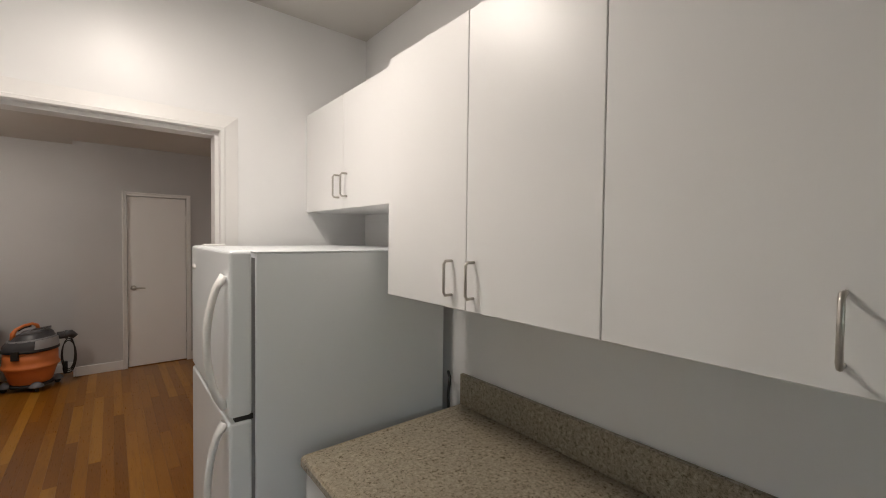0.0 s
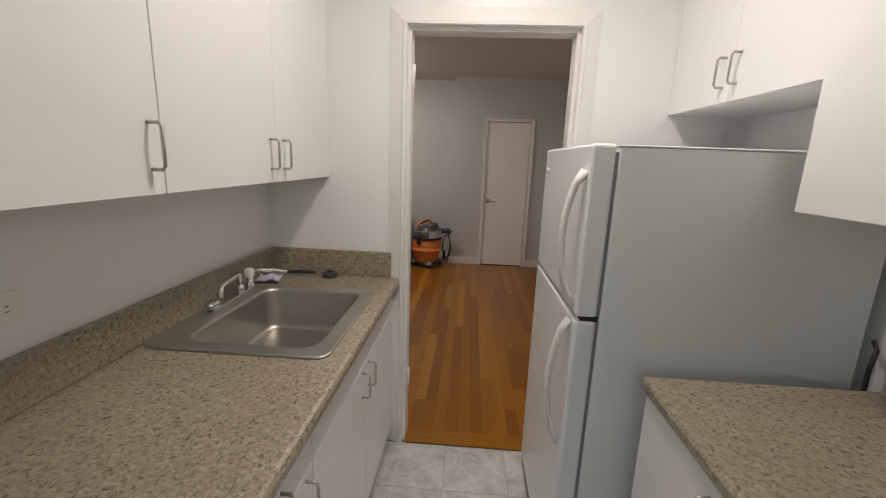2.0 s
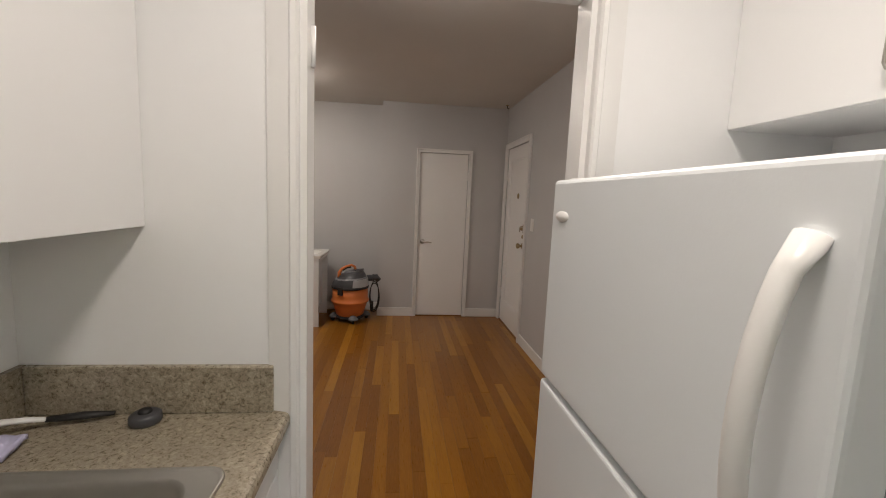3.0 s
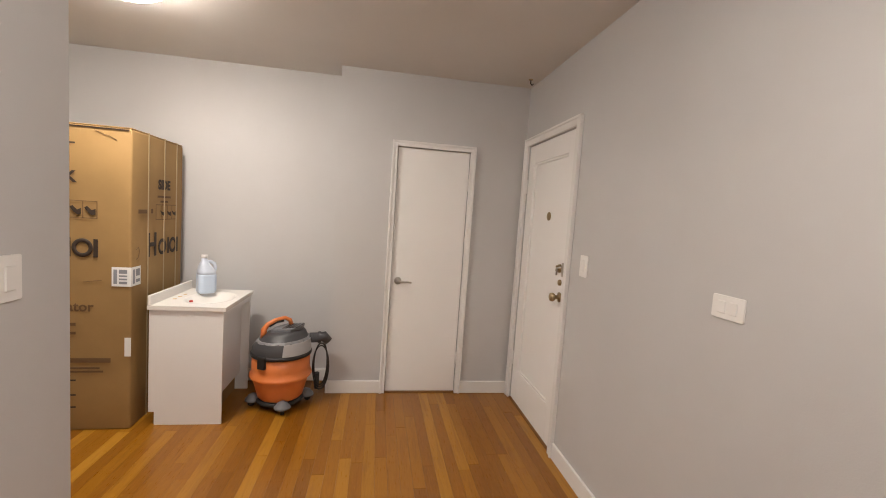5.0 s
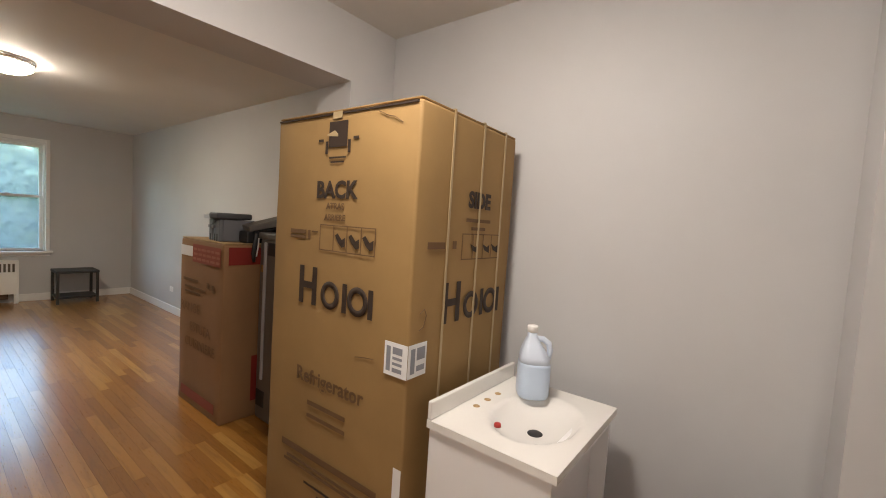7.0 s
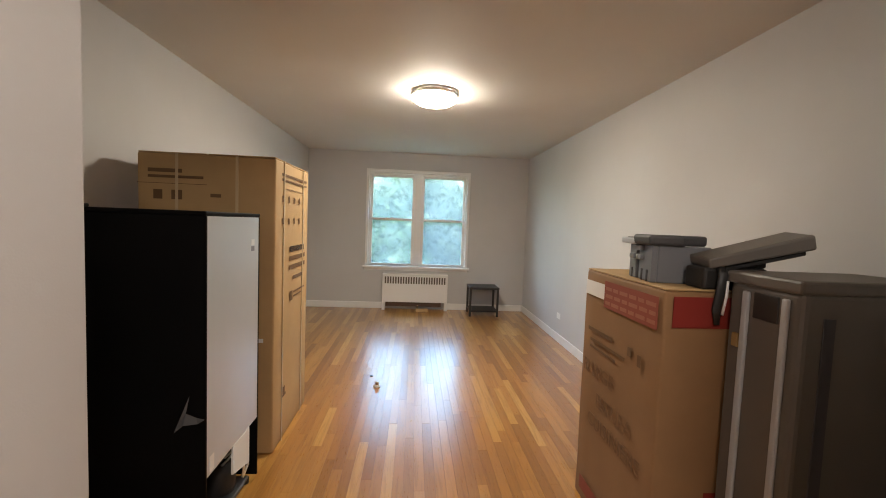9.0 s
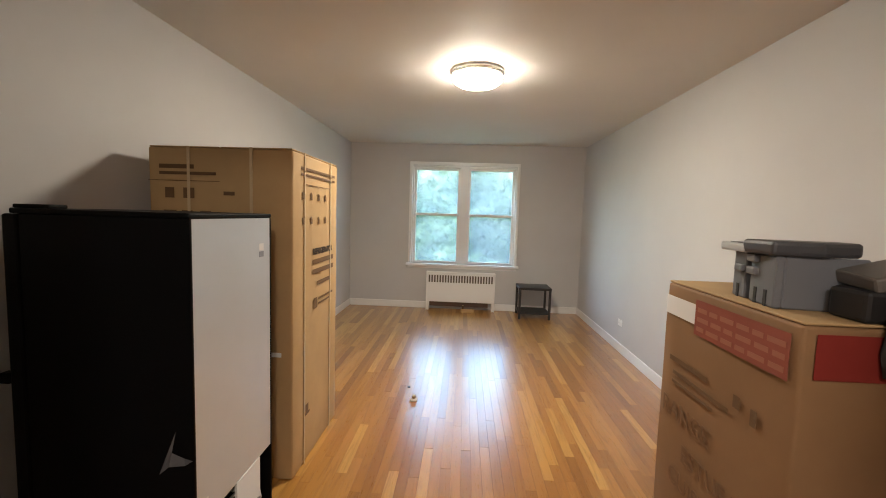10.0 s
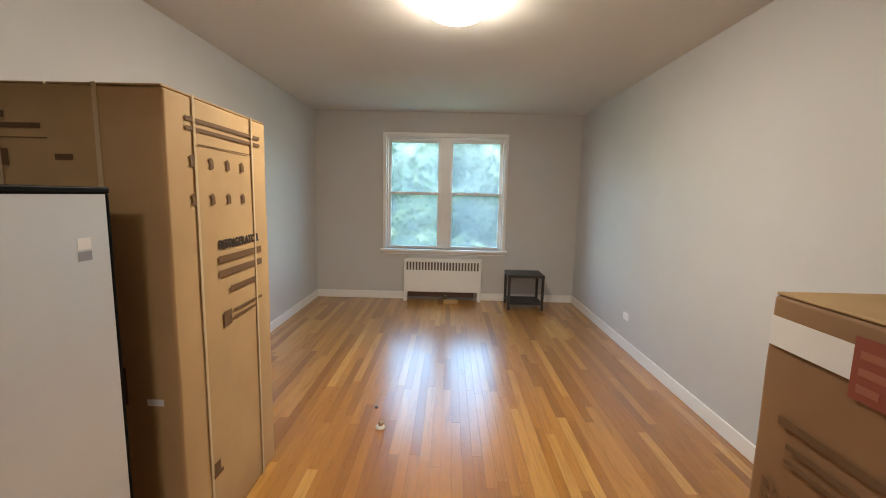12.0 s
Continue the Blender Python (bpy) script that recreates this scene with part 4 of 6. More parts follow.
def refrigerator_box():
    W, D, Ht = 0.835, 0.70, 1.89
    b = thing("refrigerator_box", -1.838, 6.412, 0, 1.5, "tall brown cardboard refrigerator box with dark printing and straps", "box")
    carton(W, D, Ht, CARD, b, 0.004, 1)
    fy = -D / 2 - 0.005
    sx = W / 2 + 0.004
    part("top_flap", bx(-W / 2 + 0.003, W / 2 - 0.003, -D / 2 + 0.003, -0.004, Ht + 0.001, Ht + 0.008, bev=0.002, seg=1), CARD, b)
    part("top_flap", bx(-W / 2 + 0.003, W / 2 - 0.003, 0.004, D / 2 - 0.003, Ht + 0.001, Ht + 0.008, bev=0.002, seg=1), CARD, b)
    for y in (-0.16, 0.055, 0.24):
        bm = bx(sx - 0.001, sx + 0.0015, y - 0.006, y + 0.006, 0.0, Ht + 0.008)
        box(bm, -W / 2, sx + 0.0015, y - 0.006, y + 0.006, Ht + 0.0085, Ht + 0.0105)
        part("strap", bm, TAPE, b, "clear plastic strap")
    lettering(b, "BACK", 0.094, INK, front(0.0, fy, 1.578), bold=0.0032)
    lettering(b, "ATRAS", 0.036, INK_FADED, front(0.0, fy, 1.515), bold=0.0006)
    lettering(b, "ARRIERE", 0.034, INK_FADED, front(0.0, fy, 1.470), bold=0.0006)
    # pictogram of a crate with two arrows at the top
    strips(b, INK, "y", fy, [(-0.055, 0.055, 1.75, 1.85), (-0.075, -0.060, 1.725, 1.775), (0.060, 0.075, 1.725, 1.775), (-0.12, -0.09, 1.775, 1.785), (0.09, 0.12, 1.775, 1.785), (-0.05, 0.05, 1.705, 1.712), (-0.04, 0.04, 1.688, 1.694)], "pictogram")
    part("torn_tape", prism([(-0.07, 1.80), (-0.02, 1.815), (0.0, 1.80), (0.0, 1.79), (-0.05, 1.795)], "y", fy - 0.002, fy - 0.001), TAPE, b, "scrap of clear tape")
    # handling marks in a ruled row
    items = [(-0.085, 0.235, 1.437, 1.441), (-0.085, 0.235, 1.335, 1.339)]
    items += [(x - 0.002, x + 0.002, 1.335, 1.441) for x in (-0.085, 0.0, 0.08, 0.16, 0.235)]
    items += [(-0.29, -0.18, 1.395, 1.412), (-0.29, -0.18, 1.375, 1.388), (-0.165, -0.15, 1.375, 1.412), (-0.14, -0.10, 1.405, 1.411)]
    strips(b, INK_FADED, "y", fy, items, "print_mark")
    for x in (0.04, 0.12, 0.197):
        part("pictogram", prism([(x - 0.03, 1.40), (x - 0.015, 1.41), (x + 0.01, 1.385), (x + 0.03, 1.395), (x + 0.03, 1.36), (x + 0.012, 1.355), (x - 0.01, 1.372)], "y", fy - 0.0008, fy), INK, b)
    # maker's mark, drawn as plain shapes
    def maker(parent, plane, at, u, z, k):
        bars = [(-0.220, -0.190, -0.075, 0.085), (-0.130, -0.100, -0.075, 0.085), (0.066, 0.092, -0.075, 0.04), (0.215, 0.240, -0.075, 0.036), (-0.190, -0.130, -0.008, 0.020)]
        strips(parent, INK, plane, at, [(u + a * k, u + c * k, z + d, z + e) for a, c, d, e in bars], "print_bar")
        for c in (-0.012, 0.155):
            ring = [(0.057, 0), (0.057, 0.0008), (0.033, 0.0008), (0.033, 0), (0.057, 0)]
            m = pose(u + c * k, at, z - 0.019, 90) if plane == "y" else pose(at, u + c * k, z - 0.019, 0, 90)
            part("print_ring", lathe(ring, 28, m), INK, parent)
    maker(b, "y", fy, 0.005, 1.175, 0.98)
    lettering(b, "Refrigerator", 0.085, INK_FADED, front(0.005, fy, 0.79), bold=0.0015)
    strips(b, INK_FADED, "y", fy, [(-0.12, 0.12, 0.672, 0.690), (-0.12, 0.12, 0.618, 0.634)], "small_print")
    strips(b, INK_FADED, "y", fy, [(-0.29, 0.31, 0.440, 0.468), (-0.25, 0.25, 0.398, 0.410), (-0.27, 0.27, 0.376, 0.388)], "warning_line")
    strips(b, INK, "y", fy, [(-0.12, 0.12, 0.322, 0.332), (-0.03, 0.03, 0.270, 0.300), (-0.12, 0.12, 0.228, 0.238), (-0.11, 0.12, 0.150, 0.160)], "warning_line")
    # shipping label folded over the edge
    part("shipping_label", bx(0.315, W / 2 + 0.006, fy - 0.0015, fy, 0.925, 1.045), PAPER, b, "white paper label folded over the edge")
    part("shipping_label", bx(sx, sx + 0.0015, -D / 2, -D / 2 + 0.10, 0.925, 1.045), PAPER, b)
    strips(b, PAPER_GREY, "y", fy - 0.0016, [(0.325, 0.345, 0.94, 1.03), (0.355, 0.40, 0.94, 0.955), (0.355, 0.40, 0.965, 0.975), (0.355, 0.40, 0.985, 0.995), (0.355, 0.40, 1.005, 1.03)], "label_print")
    strips(b, PAPER_GREY, "x", sx + 0.0016, [(-D / 2 + 0.012, -D / 2 + 0.035, 0.94, 1.03), (-D / 2 + 0.045, -D / 2 + 0.09, 0.945, 0.965), (-D / 2 + 0.045, -D / 2 + 0.09, 0.985, 1.03)], "label_print")
    part("small_label", bx(W / 2 - 0.03, W / 2 + 0.006, fy - 0.0015, fy, 0.48, 0.60), PAPER, b, "small white paper label")
    # the strap side
    lettering(b, "SIDE", 0.088, INK, side_x(sx, 0.055, 1.575), bold=0.004)
    strips(b, INK_FADED, "x", sx, [(-0.04, 0.15, 1.488, 1.502), (0.0, 0.11, 1.455, 1.468)], "small_print")
    items = [(-0.06, 0.24, 1.437, 1.441), (-0.06, 0.24, 1.335, 1.339), (-0.28, -0.175, 1.38, 1.405), (-0.125, -0.10, 1.38, 1.41)]
    items += [(x - 0.002, x + 0.002, 1.335, 1.441) for x in (-0.06, 0.02, 0.10, 0.17, 0.24)]
    strips(b, INK_FADED, "x", sx, items, "print_mark")
    for x in (0.03, 0.125, 0.20):
        part("pictogram", prism([(x - 0.03, 1.40), (x + 0.01, 1.385), (x + 0.03, 1.395), (x + 0.03, 1.36), (x - 0.01, 1.372)], "x", sx, sx + 0.0008), INK, b)
    maker(b, "x", sx, 0.045, 1.165, 0.95)
    # open joint under the top flaps, scuffs near the top edge
    part("flap_gap", bx(-W / 2 + 0.01, -0.035, fy - 0.001, fy + 0.004, Ht - 0.012, Ht - 0.006), INK, b)
    part("flap_gap", bx(0.02, W / 2 - 0.012, fy - 0.001, fy + 0.004, Ht - 0.013, Ht - 0.006), INK, b)
    part("packing_tape", bx(-0.035, 0.02, fy - 0.0015, fy, Ht - 0.028, Ht - 0.002), TAPE, b, "clear packing tape")
    part("scuff", tube([(0.16, fy, 0.945), (0.22, fy, 0.955), (0.26, fy, 0.958)], 0.0014, 5), INK_FADED, b)
    part("scuff", tube([(sx, -0.30, 1.09), (sx, -0.275, 1.10), (sx, -0.262, 1.14), (sx, -0.275, 1.165), (sx, -0.30, 1.15)], 0.0016, 5), INK_FADED, b)
    part("scuff", tube([(0.22, fy, 1.865), (0.27, fy, 1.845), (0.30, fy, 1.838), (0.34, fy, 1.815)], 0.0016, 5), INK_FADED, b, "torn scuff")
    return b


refrigerator_box()


def vanity():
    v = thing("bathroom_vanity", -1.095, 6.42, 0, 0, "white vanity cabinet with a moulded basin top, standing loose", "vanity")
    zt = 0.80
    x0, x1, y0, y1 = -0.235, 0.21, -0.30, 0.28
    part("side_panel", prism([(x0 + 0.035, 0), (x1, 0), (x1, zt - 0.025), (x0, zt - 0.025), (x0, 0.09), (x0 + 0.035, 0.09)], "y", y0, y0 + 0.016), CABINET, v)
    part("side_panel", bx(x0, x1, y1 - 0.016, y1, 0, zt - 0.025), CABINET, v)
    part("back_panel", bx(x0, x0 + 0.012, y0 + 0.016, y1 - 0.016, 0.09, zt - 0.025), CABINET, v)
    part("front_panel", bx(x1 - 0.075, x1 - 0.060, y0 + 0.016, y1 - 0.016, 0.14, zt - 0.03), CABINET, v)
    part("toe_board", bx(x1 - 0.11, x1 - 0.095, y0 + 0.016, y1 - 0.016, 0, 0.15), CARD, v, "bare brown board under the back panel")
    part("top_rail", bx(x1 - 0.02, x1 - 0.002, y0 + 0.016, y1 - 0.016, zt - 0.075, zt - 0.025), CABINET, v)
    # moulded top with an oval basin pressed into it
    t = bmesh.new()
    bmesh.ops.create_grid(t, x_segments=40, y_segments=48, size=0.5)
    tx0, tx1, ty0, ty1 = -0.24, 0.228, -0.312, 0.29
    for p in t.verts:
        x = tx0 + (p.co.x + 0.5) * (tx1 - tx0)
        y = ty0 + (p.co.y + 0.5) * (ty1 - ty0)
        r = math.hypot((x - 0.03) / 0.15, (y + 0.02) / 0.20)
        z = zt
        if r < 1:
            z -= 0.062 * (1 - r * r) ** 0.7
        elif r < 1.15:
            z += 0.0008
        p.co = Vector((x, y, z))
    for f in t.faces:
        f.smooth = True
    bm = merge(B(), t)
    box(bm, tx0, tx1, ty0, ty0 + 0.02, zt - 0.028, zt - 0.001)
    box(bm, tx0, tx1, ty1 - 0.02, ty1, zt - 0.028, zt - 0.001)
    box(bm, tx1 - 0.02, tx1, ty0 + 0.02, ty1 - 0.02, zt - 0.028, zt - 0.001)
    part("basin_top", bm, MARBLE, v, "glossy white moulded basin top")
    part("upstand", bx(tx0, tx0 + 0.018, ty0, ty1, zt, zt + 0.065, bev=0.005), MARBLE, v)
    for y in (-0.10, -0.02, 0.06):
        part("tap_hole", lathe([(0, 0.0012), (0.013, 0.0012), (0.013, 0)], 16, pose(-0.175, y, zt)), CARD_PALE, v)
    part("drain", lathe([(0, 0.004), (0.024, 0.004), (0.030, 0.0)], 20, pose(0.03, -0.02, zt - 0.062)), RUBBER, v, "dark drain ring")
    return v


vanity()


def jug():
    j = thing("bleach_jug", -1.165, 6.57, 0.802, 35, "translucent pale blue one-gallon jug with white cap", "jug")
    j.scale = (0.86, 0.86, 0.95)

    def loft(levels):
        """A squarish blow-moulded body from (height, width, shift) levels."""
        bm = B()
        rows = [[bm.verts.new((x + dx, y, z)) for x, y in rounded(w, w, w * 0.32, 5)] for z, w, dx in levels]
        for lo, hi in zip(rows, rows[1:]):
            k = len(lo)
            for i in range(k):
                bm.faces.new((lo[i], lo[(i + 1) % k], hi[(i + 1) % k], hi[i])).smooth = True
        bm.faces.new(rows[0][::-1])
        bm.faces.new(rows[-1])
        return bm

    part("body", loft([(0, 0.128, 0), (0.008, 0.142, 0), (0.020, 0.146, 0), (0.135, 0.146, 0), (0.150, 0.140, 0)]), JUG_LIQUID, j)
    part("shoulder", loft([(0.149, 0.1405, 0), (0.172, 0.134, -0.002), (0.205, 0.104, -0.010), (0.235, 0.070, -0.016), (0.254, 0.046, -0.018), (0.276, 0.042, -0.018)]), JUG, j)
    part("handle", tube([(-0.004, 0, 0.248), (0.034, 0, 0.246), (0.062, 0, 0.228), (0.070, 0, 0.195), (0.062, 0, 0.160)], [0.012, 0.013, 0.014, 0.014, 0.013], 10), JUG, j)
    part("cap", lathe([(0.0, 0.302), (0.022, 0.302), (0.025, 0.298), (0.025, 0.274), (0, 0.274)], 20, pose(-0.018, 0, 0)), PLATE, j, "white screw cap")
    return j


jug()
red_cap = thing("small_cap", -1.13, 6.235, 0.802, 0, "small red plastic cap on the vanity top", "cap")
part("cap_body", lathe([(0, 0.012), (0.010, 0.012), (0.012, 0.008), (0.012, 0), (0, 0)], 14), mat("red_plastic", (0.45, 0.03, 0.02), 0.4), red_cap)


def shop_vacuum():
    v = thing("shop_vacuum", -0.575, 6.43, 0, -15, "orange and dark grey wet-dry shop vacuum on casters", "vacuum cleaner")
    part("drum", lathe([(0, 0.065), (0.146, 0.065), (0.160, 0.080), (0.184, 0.165), (0.200, 0.218), (0.217, 0.230), (0.222, 0.240), (0.219, 0.254), (0.209, 0.262), (0.206, 0.30), (0.205, 0.395), (0, 0.395)], 44), ORANGE, v, "orange plastic drum")
    part("rim", lathe([(0.204, 0.392), (0.216, 0.396), (0.217, 0.412), (0.208, 0.420), (0, 0.420)], 44), RUBBER, v)

    def lean(bm):
        """The head leans to one side and its top slopes."""
        for q in bm.verts:
            if q.co.z > 0.45:
                q.co.x += (q.co.z - 0.45) * 0.22
                q.co.z += 0.16 * q.co.x * (q.co.z - 0.45) / 0.15

    head = lathe([(0.209, 0.418), (0.207, 0.445), (0.200, 0.470), (0.196, 0.476), (0.190, 0.500), (0.180, 0.512), (0.168, 0.518), (0.150, 0.548), (0.128, 0.566), (0.10, 0.572), (0, 0.574)], 44)
    lean(head)
    part("motor_head", head, DARK_GREY, v, "dark grey motor head")

    def cheek(profile, a0, a1):
        """A plate wrapped round part of the motor head."""
        bm = B()
        cols = []
        for i in range(13):
            a = radians(a0 + (a1 - a0) * i / 12)
            cols.append([bm.verts.new((r * math.cos(a), r * math.sin(a), z)) for r, z in profile])
        for c0, c1 in zip(cols, cols[1:]):
            for i in range(len(profile)):
                j = (i + 1) % len(profile)
                bm.faces.new((c0[i], c1[i], c1[j], c0[j]))
        bm.faces.new(cols[0][::-1])
        bm.faces.new(cols[-1])
        bmesh.ops.recalc_face_normals(bm, faces=bm.faces[:])
        lean(bm)
        return bm

    part("side_cheek", cheek([(0.206, 0.424), (0.213, 0.424), (0.205, 0.472), (0.195, 0.502), (0.188, 0.502), (0.198, 0.470)], -62, 20), LIGHT_GREY, v, "light grey side cheek")
    part("head_band", cheek([(0.190, 0.500), (0.194, 0.502), (0.184, 0.516), (0.176, 0.516)], -180, 178), paint("soft_grey_plastic", (0.25, 0.25, 0.26), 0.42, 0.06, 0.08), v)
    cover = prism([(-0.075, -0.09), (0.085, -0.095), (0.125, -0.01), (0.10, 0.10), (-0.05, 0.105), (-0.10, 0.01)], "z", 0.560, 0.592, bev=0.010)
    lean(cover)
    part("motor_cover", cover, MID_GREY, v, "grey vented motor cover")
    for i in range(5):
        slot = bx(-0.005 + i * 0.026, 0.008 + i * 0.026, -0.065, 0.055, 0.5905, 0.5945)
        lean(slot)
        part("vent_slot", slot, RUBBER, v)
    part("carry_handle", tube([(-0.105, -0.075, 0.515), (-0.108, -0.070, 0.575), (-0.090, -0.050, 0.612), (-0.045, -0.010, 0.642), (0.0, 0.030, 0.652), (0.028, 0.055, 0.632), (0.035, 0.065, 0.595)], [0.024, 0.021, 0.017, 0.014, 0.014, 0.016, 0.018], 12), ORANGE, v, "orange carry handle")
    part("grip", tube([(-0.082, -0.045, 0.598), (-0.045, -0.010, 0.624), (-0.005, 0.024, 0.632)], 0.011, 10), RUBBER, v, "black underside of the handle")
    for a in (-100, 80):
        m = pose(0, 0, 0, 0, 0, a)
        bm = bx(0.202, 0.228, -0.030, 0.030, 0.335, 0.425, bev=0.006)
        bmesh.ops.transform(bm, matrix=m, verts=bm.verts)
        part("drum_latch", bm, RUBBER, v)
    part("skid", lathe([(0.120, 0.045), (0.170, 0.042), (0.176, 0.052), (0.166, 0.068), (0.120, 0.068)], 36), RUBBER, v, "black base ring")
    for a in (-152, -58, 30, 115):
        m = pose(0, 0, 0, 0, 0, a)
        bm = lathe([(0, 0.094), (0.020, 0.092), (0.036, 0.082), (0.047, 0.064), (0.056, 0.058), (0.058, 0.046), (0, 0.044)], 20, m @ pose(0.186, 0, 0))
        foot = part("caster_foot", bm, MID_GREY, v, "grey domed caster foot")
        part("caster", lathe([(0, -0.012), (0.022, -0.012), (0.024, -0.006), (0.024, 0.006), (0.022, 0.012), (0, 0.012)], 18, m @ pose(0.198, 0, 0.024, 90)), RUBBER, foot, "black caster wheel")
    # inlet with hose end and coiled cord at the side
    m = pose(0, 0, 0, 0, 0, 25)
    part("blower_port", lathe([(0, 0.0), (0.038, 0.0), (0.038, 0.06), (0.046, 0.065), (0.046, 0.085), (0.03, 0.086), (0.03, 0.02), (0, 0.02)], 24, m @ pose(0.195, 0, 0.50, 0, 90)), DARK_GREY, v)
    pts = []
    for i in range(60):
        t = i / 59
        a = 2 * math.pi * 2.6 * t
        pts.append(m @ Vector((0.285 + (0.045 + 0.02 * t) * math.sin(a), -0.02 + 0.03 * t, 0.31 + 0.17 * math.cos(a) - 0.06 * t)))
    part("cord", tube(pts, 0.0055, 7), RUBBER, v, "coiled black power cord")
    part("nozzle", tube([m @ Vector(p) for p in ((0.25, -0.01, 0.50), (0.30, -0.01, 0.51), (0.335, -0.012, 0.47))], [0.036, 0.040, 0.034], 14), DARK_GREY, v)
    part("plug", tube([m @ Vector(p) for p in ((0.262, 0.05, 0.20), (0.262, 0.06, 0.12), (0.264, 0.06, 0.07))], [0.02, 0.022, 0.016], 10), RUBBER, v)
    return v


shop_vacuum()


def floor_register():
    r = thing("metal_plate", -0.72, 4.40, 0.0, 0, "grey sheet-metal cover plate lying on the floor by the baseboard", "plate")
    part("sheet", prism([(-0.10, -0.13), (0.02, -0.13), (0.045, -0.09), (-0.005, 0.13), (-0.10, 0.13)], "z", 0.0, 0.012, bev=0.003), LIGHT_GREY, r)
    part("slot", bx(0.0, 0.012, -0.07, -0.035, 0.0105, 0.0128), RUBBER, r)
    return r


floor_register()


def leaning_frame():
    g = thing("picture_frame", 1.085, 3.625, 0, 0, "dark brown wooden frame leaning against the grey wall", "frame")
    m = pose(0, 0, 0.004, 0, 15, 0)
    w, h, s = 0.25, 0.515, 0.05
    for a in ((-w, -w + s, 0, h), (w - s, w, 0, h), (-w + s, w - s, 0, s), (-w + s, w - s, h - s, h)):
        bm = bx(-0.012, 0.014, a[0], a[1], a[2], a[3], bev=0.005)
        bmesh.ops.transform(bm, matrix=m, verts=bm.verts)
        part("frame_bar", bm, LEATHER, g, "dark brown wooden bar")
    bm = bx(0.0, 0.008, -w + s, w - s, s, h - s)
    bmesh.ops.transform(bm, matrix=m, verts=bm.verts)
    part("panel", bm, mat("brown_backing", (0.09, 0.055, 0.035), 0.25), g, "brown glossy panel")
    return g


leaning_frame()


def slumped_bag():
    b = thing("tool_bag", 0.985, 3.60, 0, 20, "dark brown soft bag with pale straps before the leaning frame", "bag")
    t = bmesh.new()
    bmesh.ops.create_uvsphere(t, u_segments=28, v_segments=18, radius=1.0)
    for v in t.verts:
        p = Vector((v.co.x * 0.10, v.co.y * 0.19, 0.15 + v.co.z * 0.16))
        p += Vector((noise.noise(p * 11), noise.noise(p * 11 + Vector((4, 0, 0))), noise.noise(p * 11 + Vector((0, 7, 0))))) * 0.018
        p.z = max(0.0, p.z)
        v.co = p
    for f in t.faces:
        f.smooth = True
    part("body", merge(B(), t), LEATHER, b)
    for y in (0.06, 0.10):
        part("strap", tube([(-0.085, y, 0.10), (-0.10, y - 0.015, 0.19), (-0.07, y - 0.03, 0.275), (0.0, y - 0.035, 0.312), (0.06, y - 0.02, 0.285)], 0.013, 8, flat=0.35), PAPER, b, "pale webbing strap")
    return b


slumped_bag()


hook = thing("ceiling_hook", 1.19, 6.40, 2.59, 0, "small dark metal hook on the ceiling above the entrance door", "hook")
part("plate", lathe([(0, -0.006), (0.016, -0.006), (0.018, 0), (0, 0)], 14), BRASS, hook)
part("bend", tube([(0, 0, -0.004), (0, 0, -0.03), (0.012, 0, -0.042), (0.022, 0, -0.03)], 0.005, 7), RUBBER, hook)


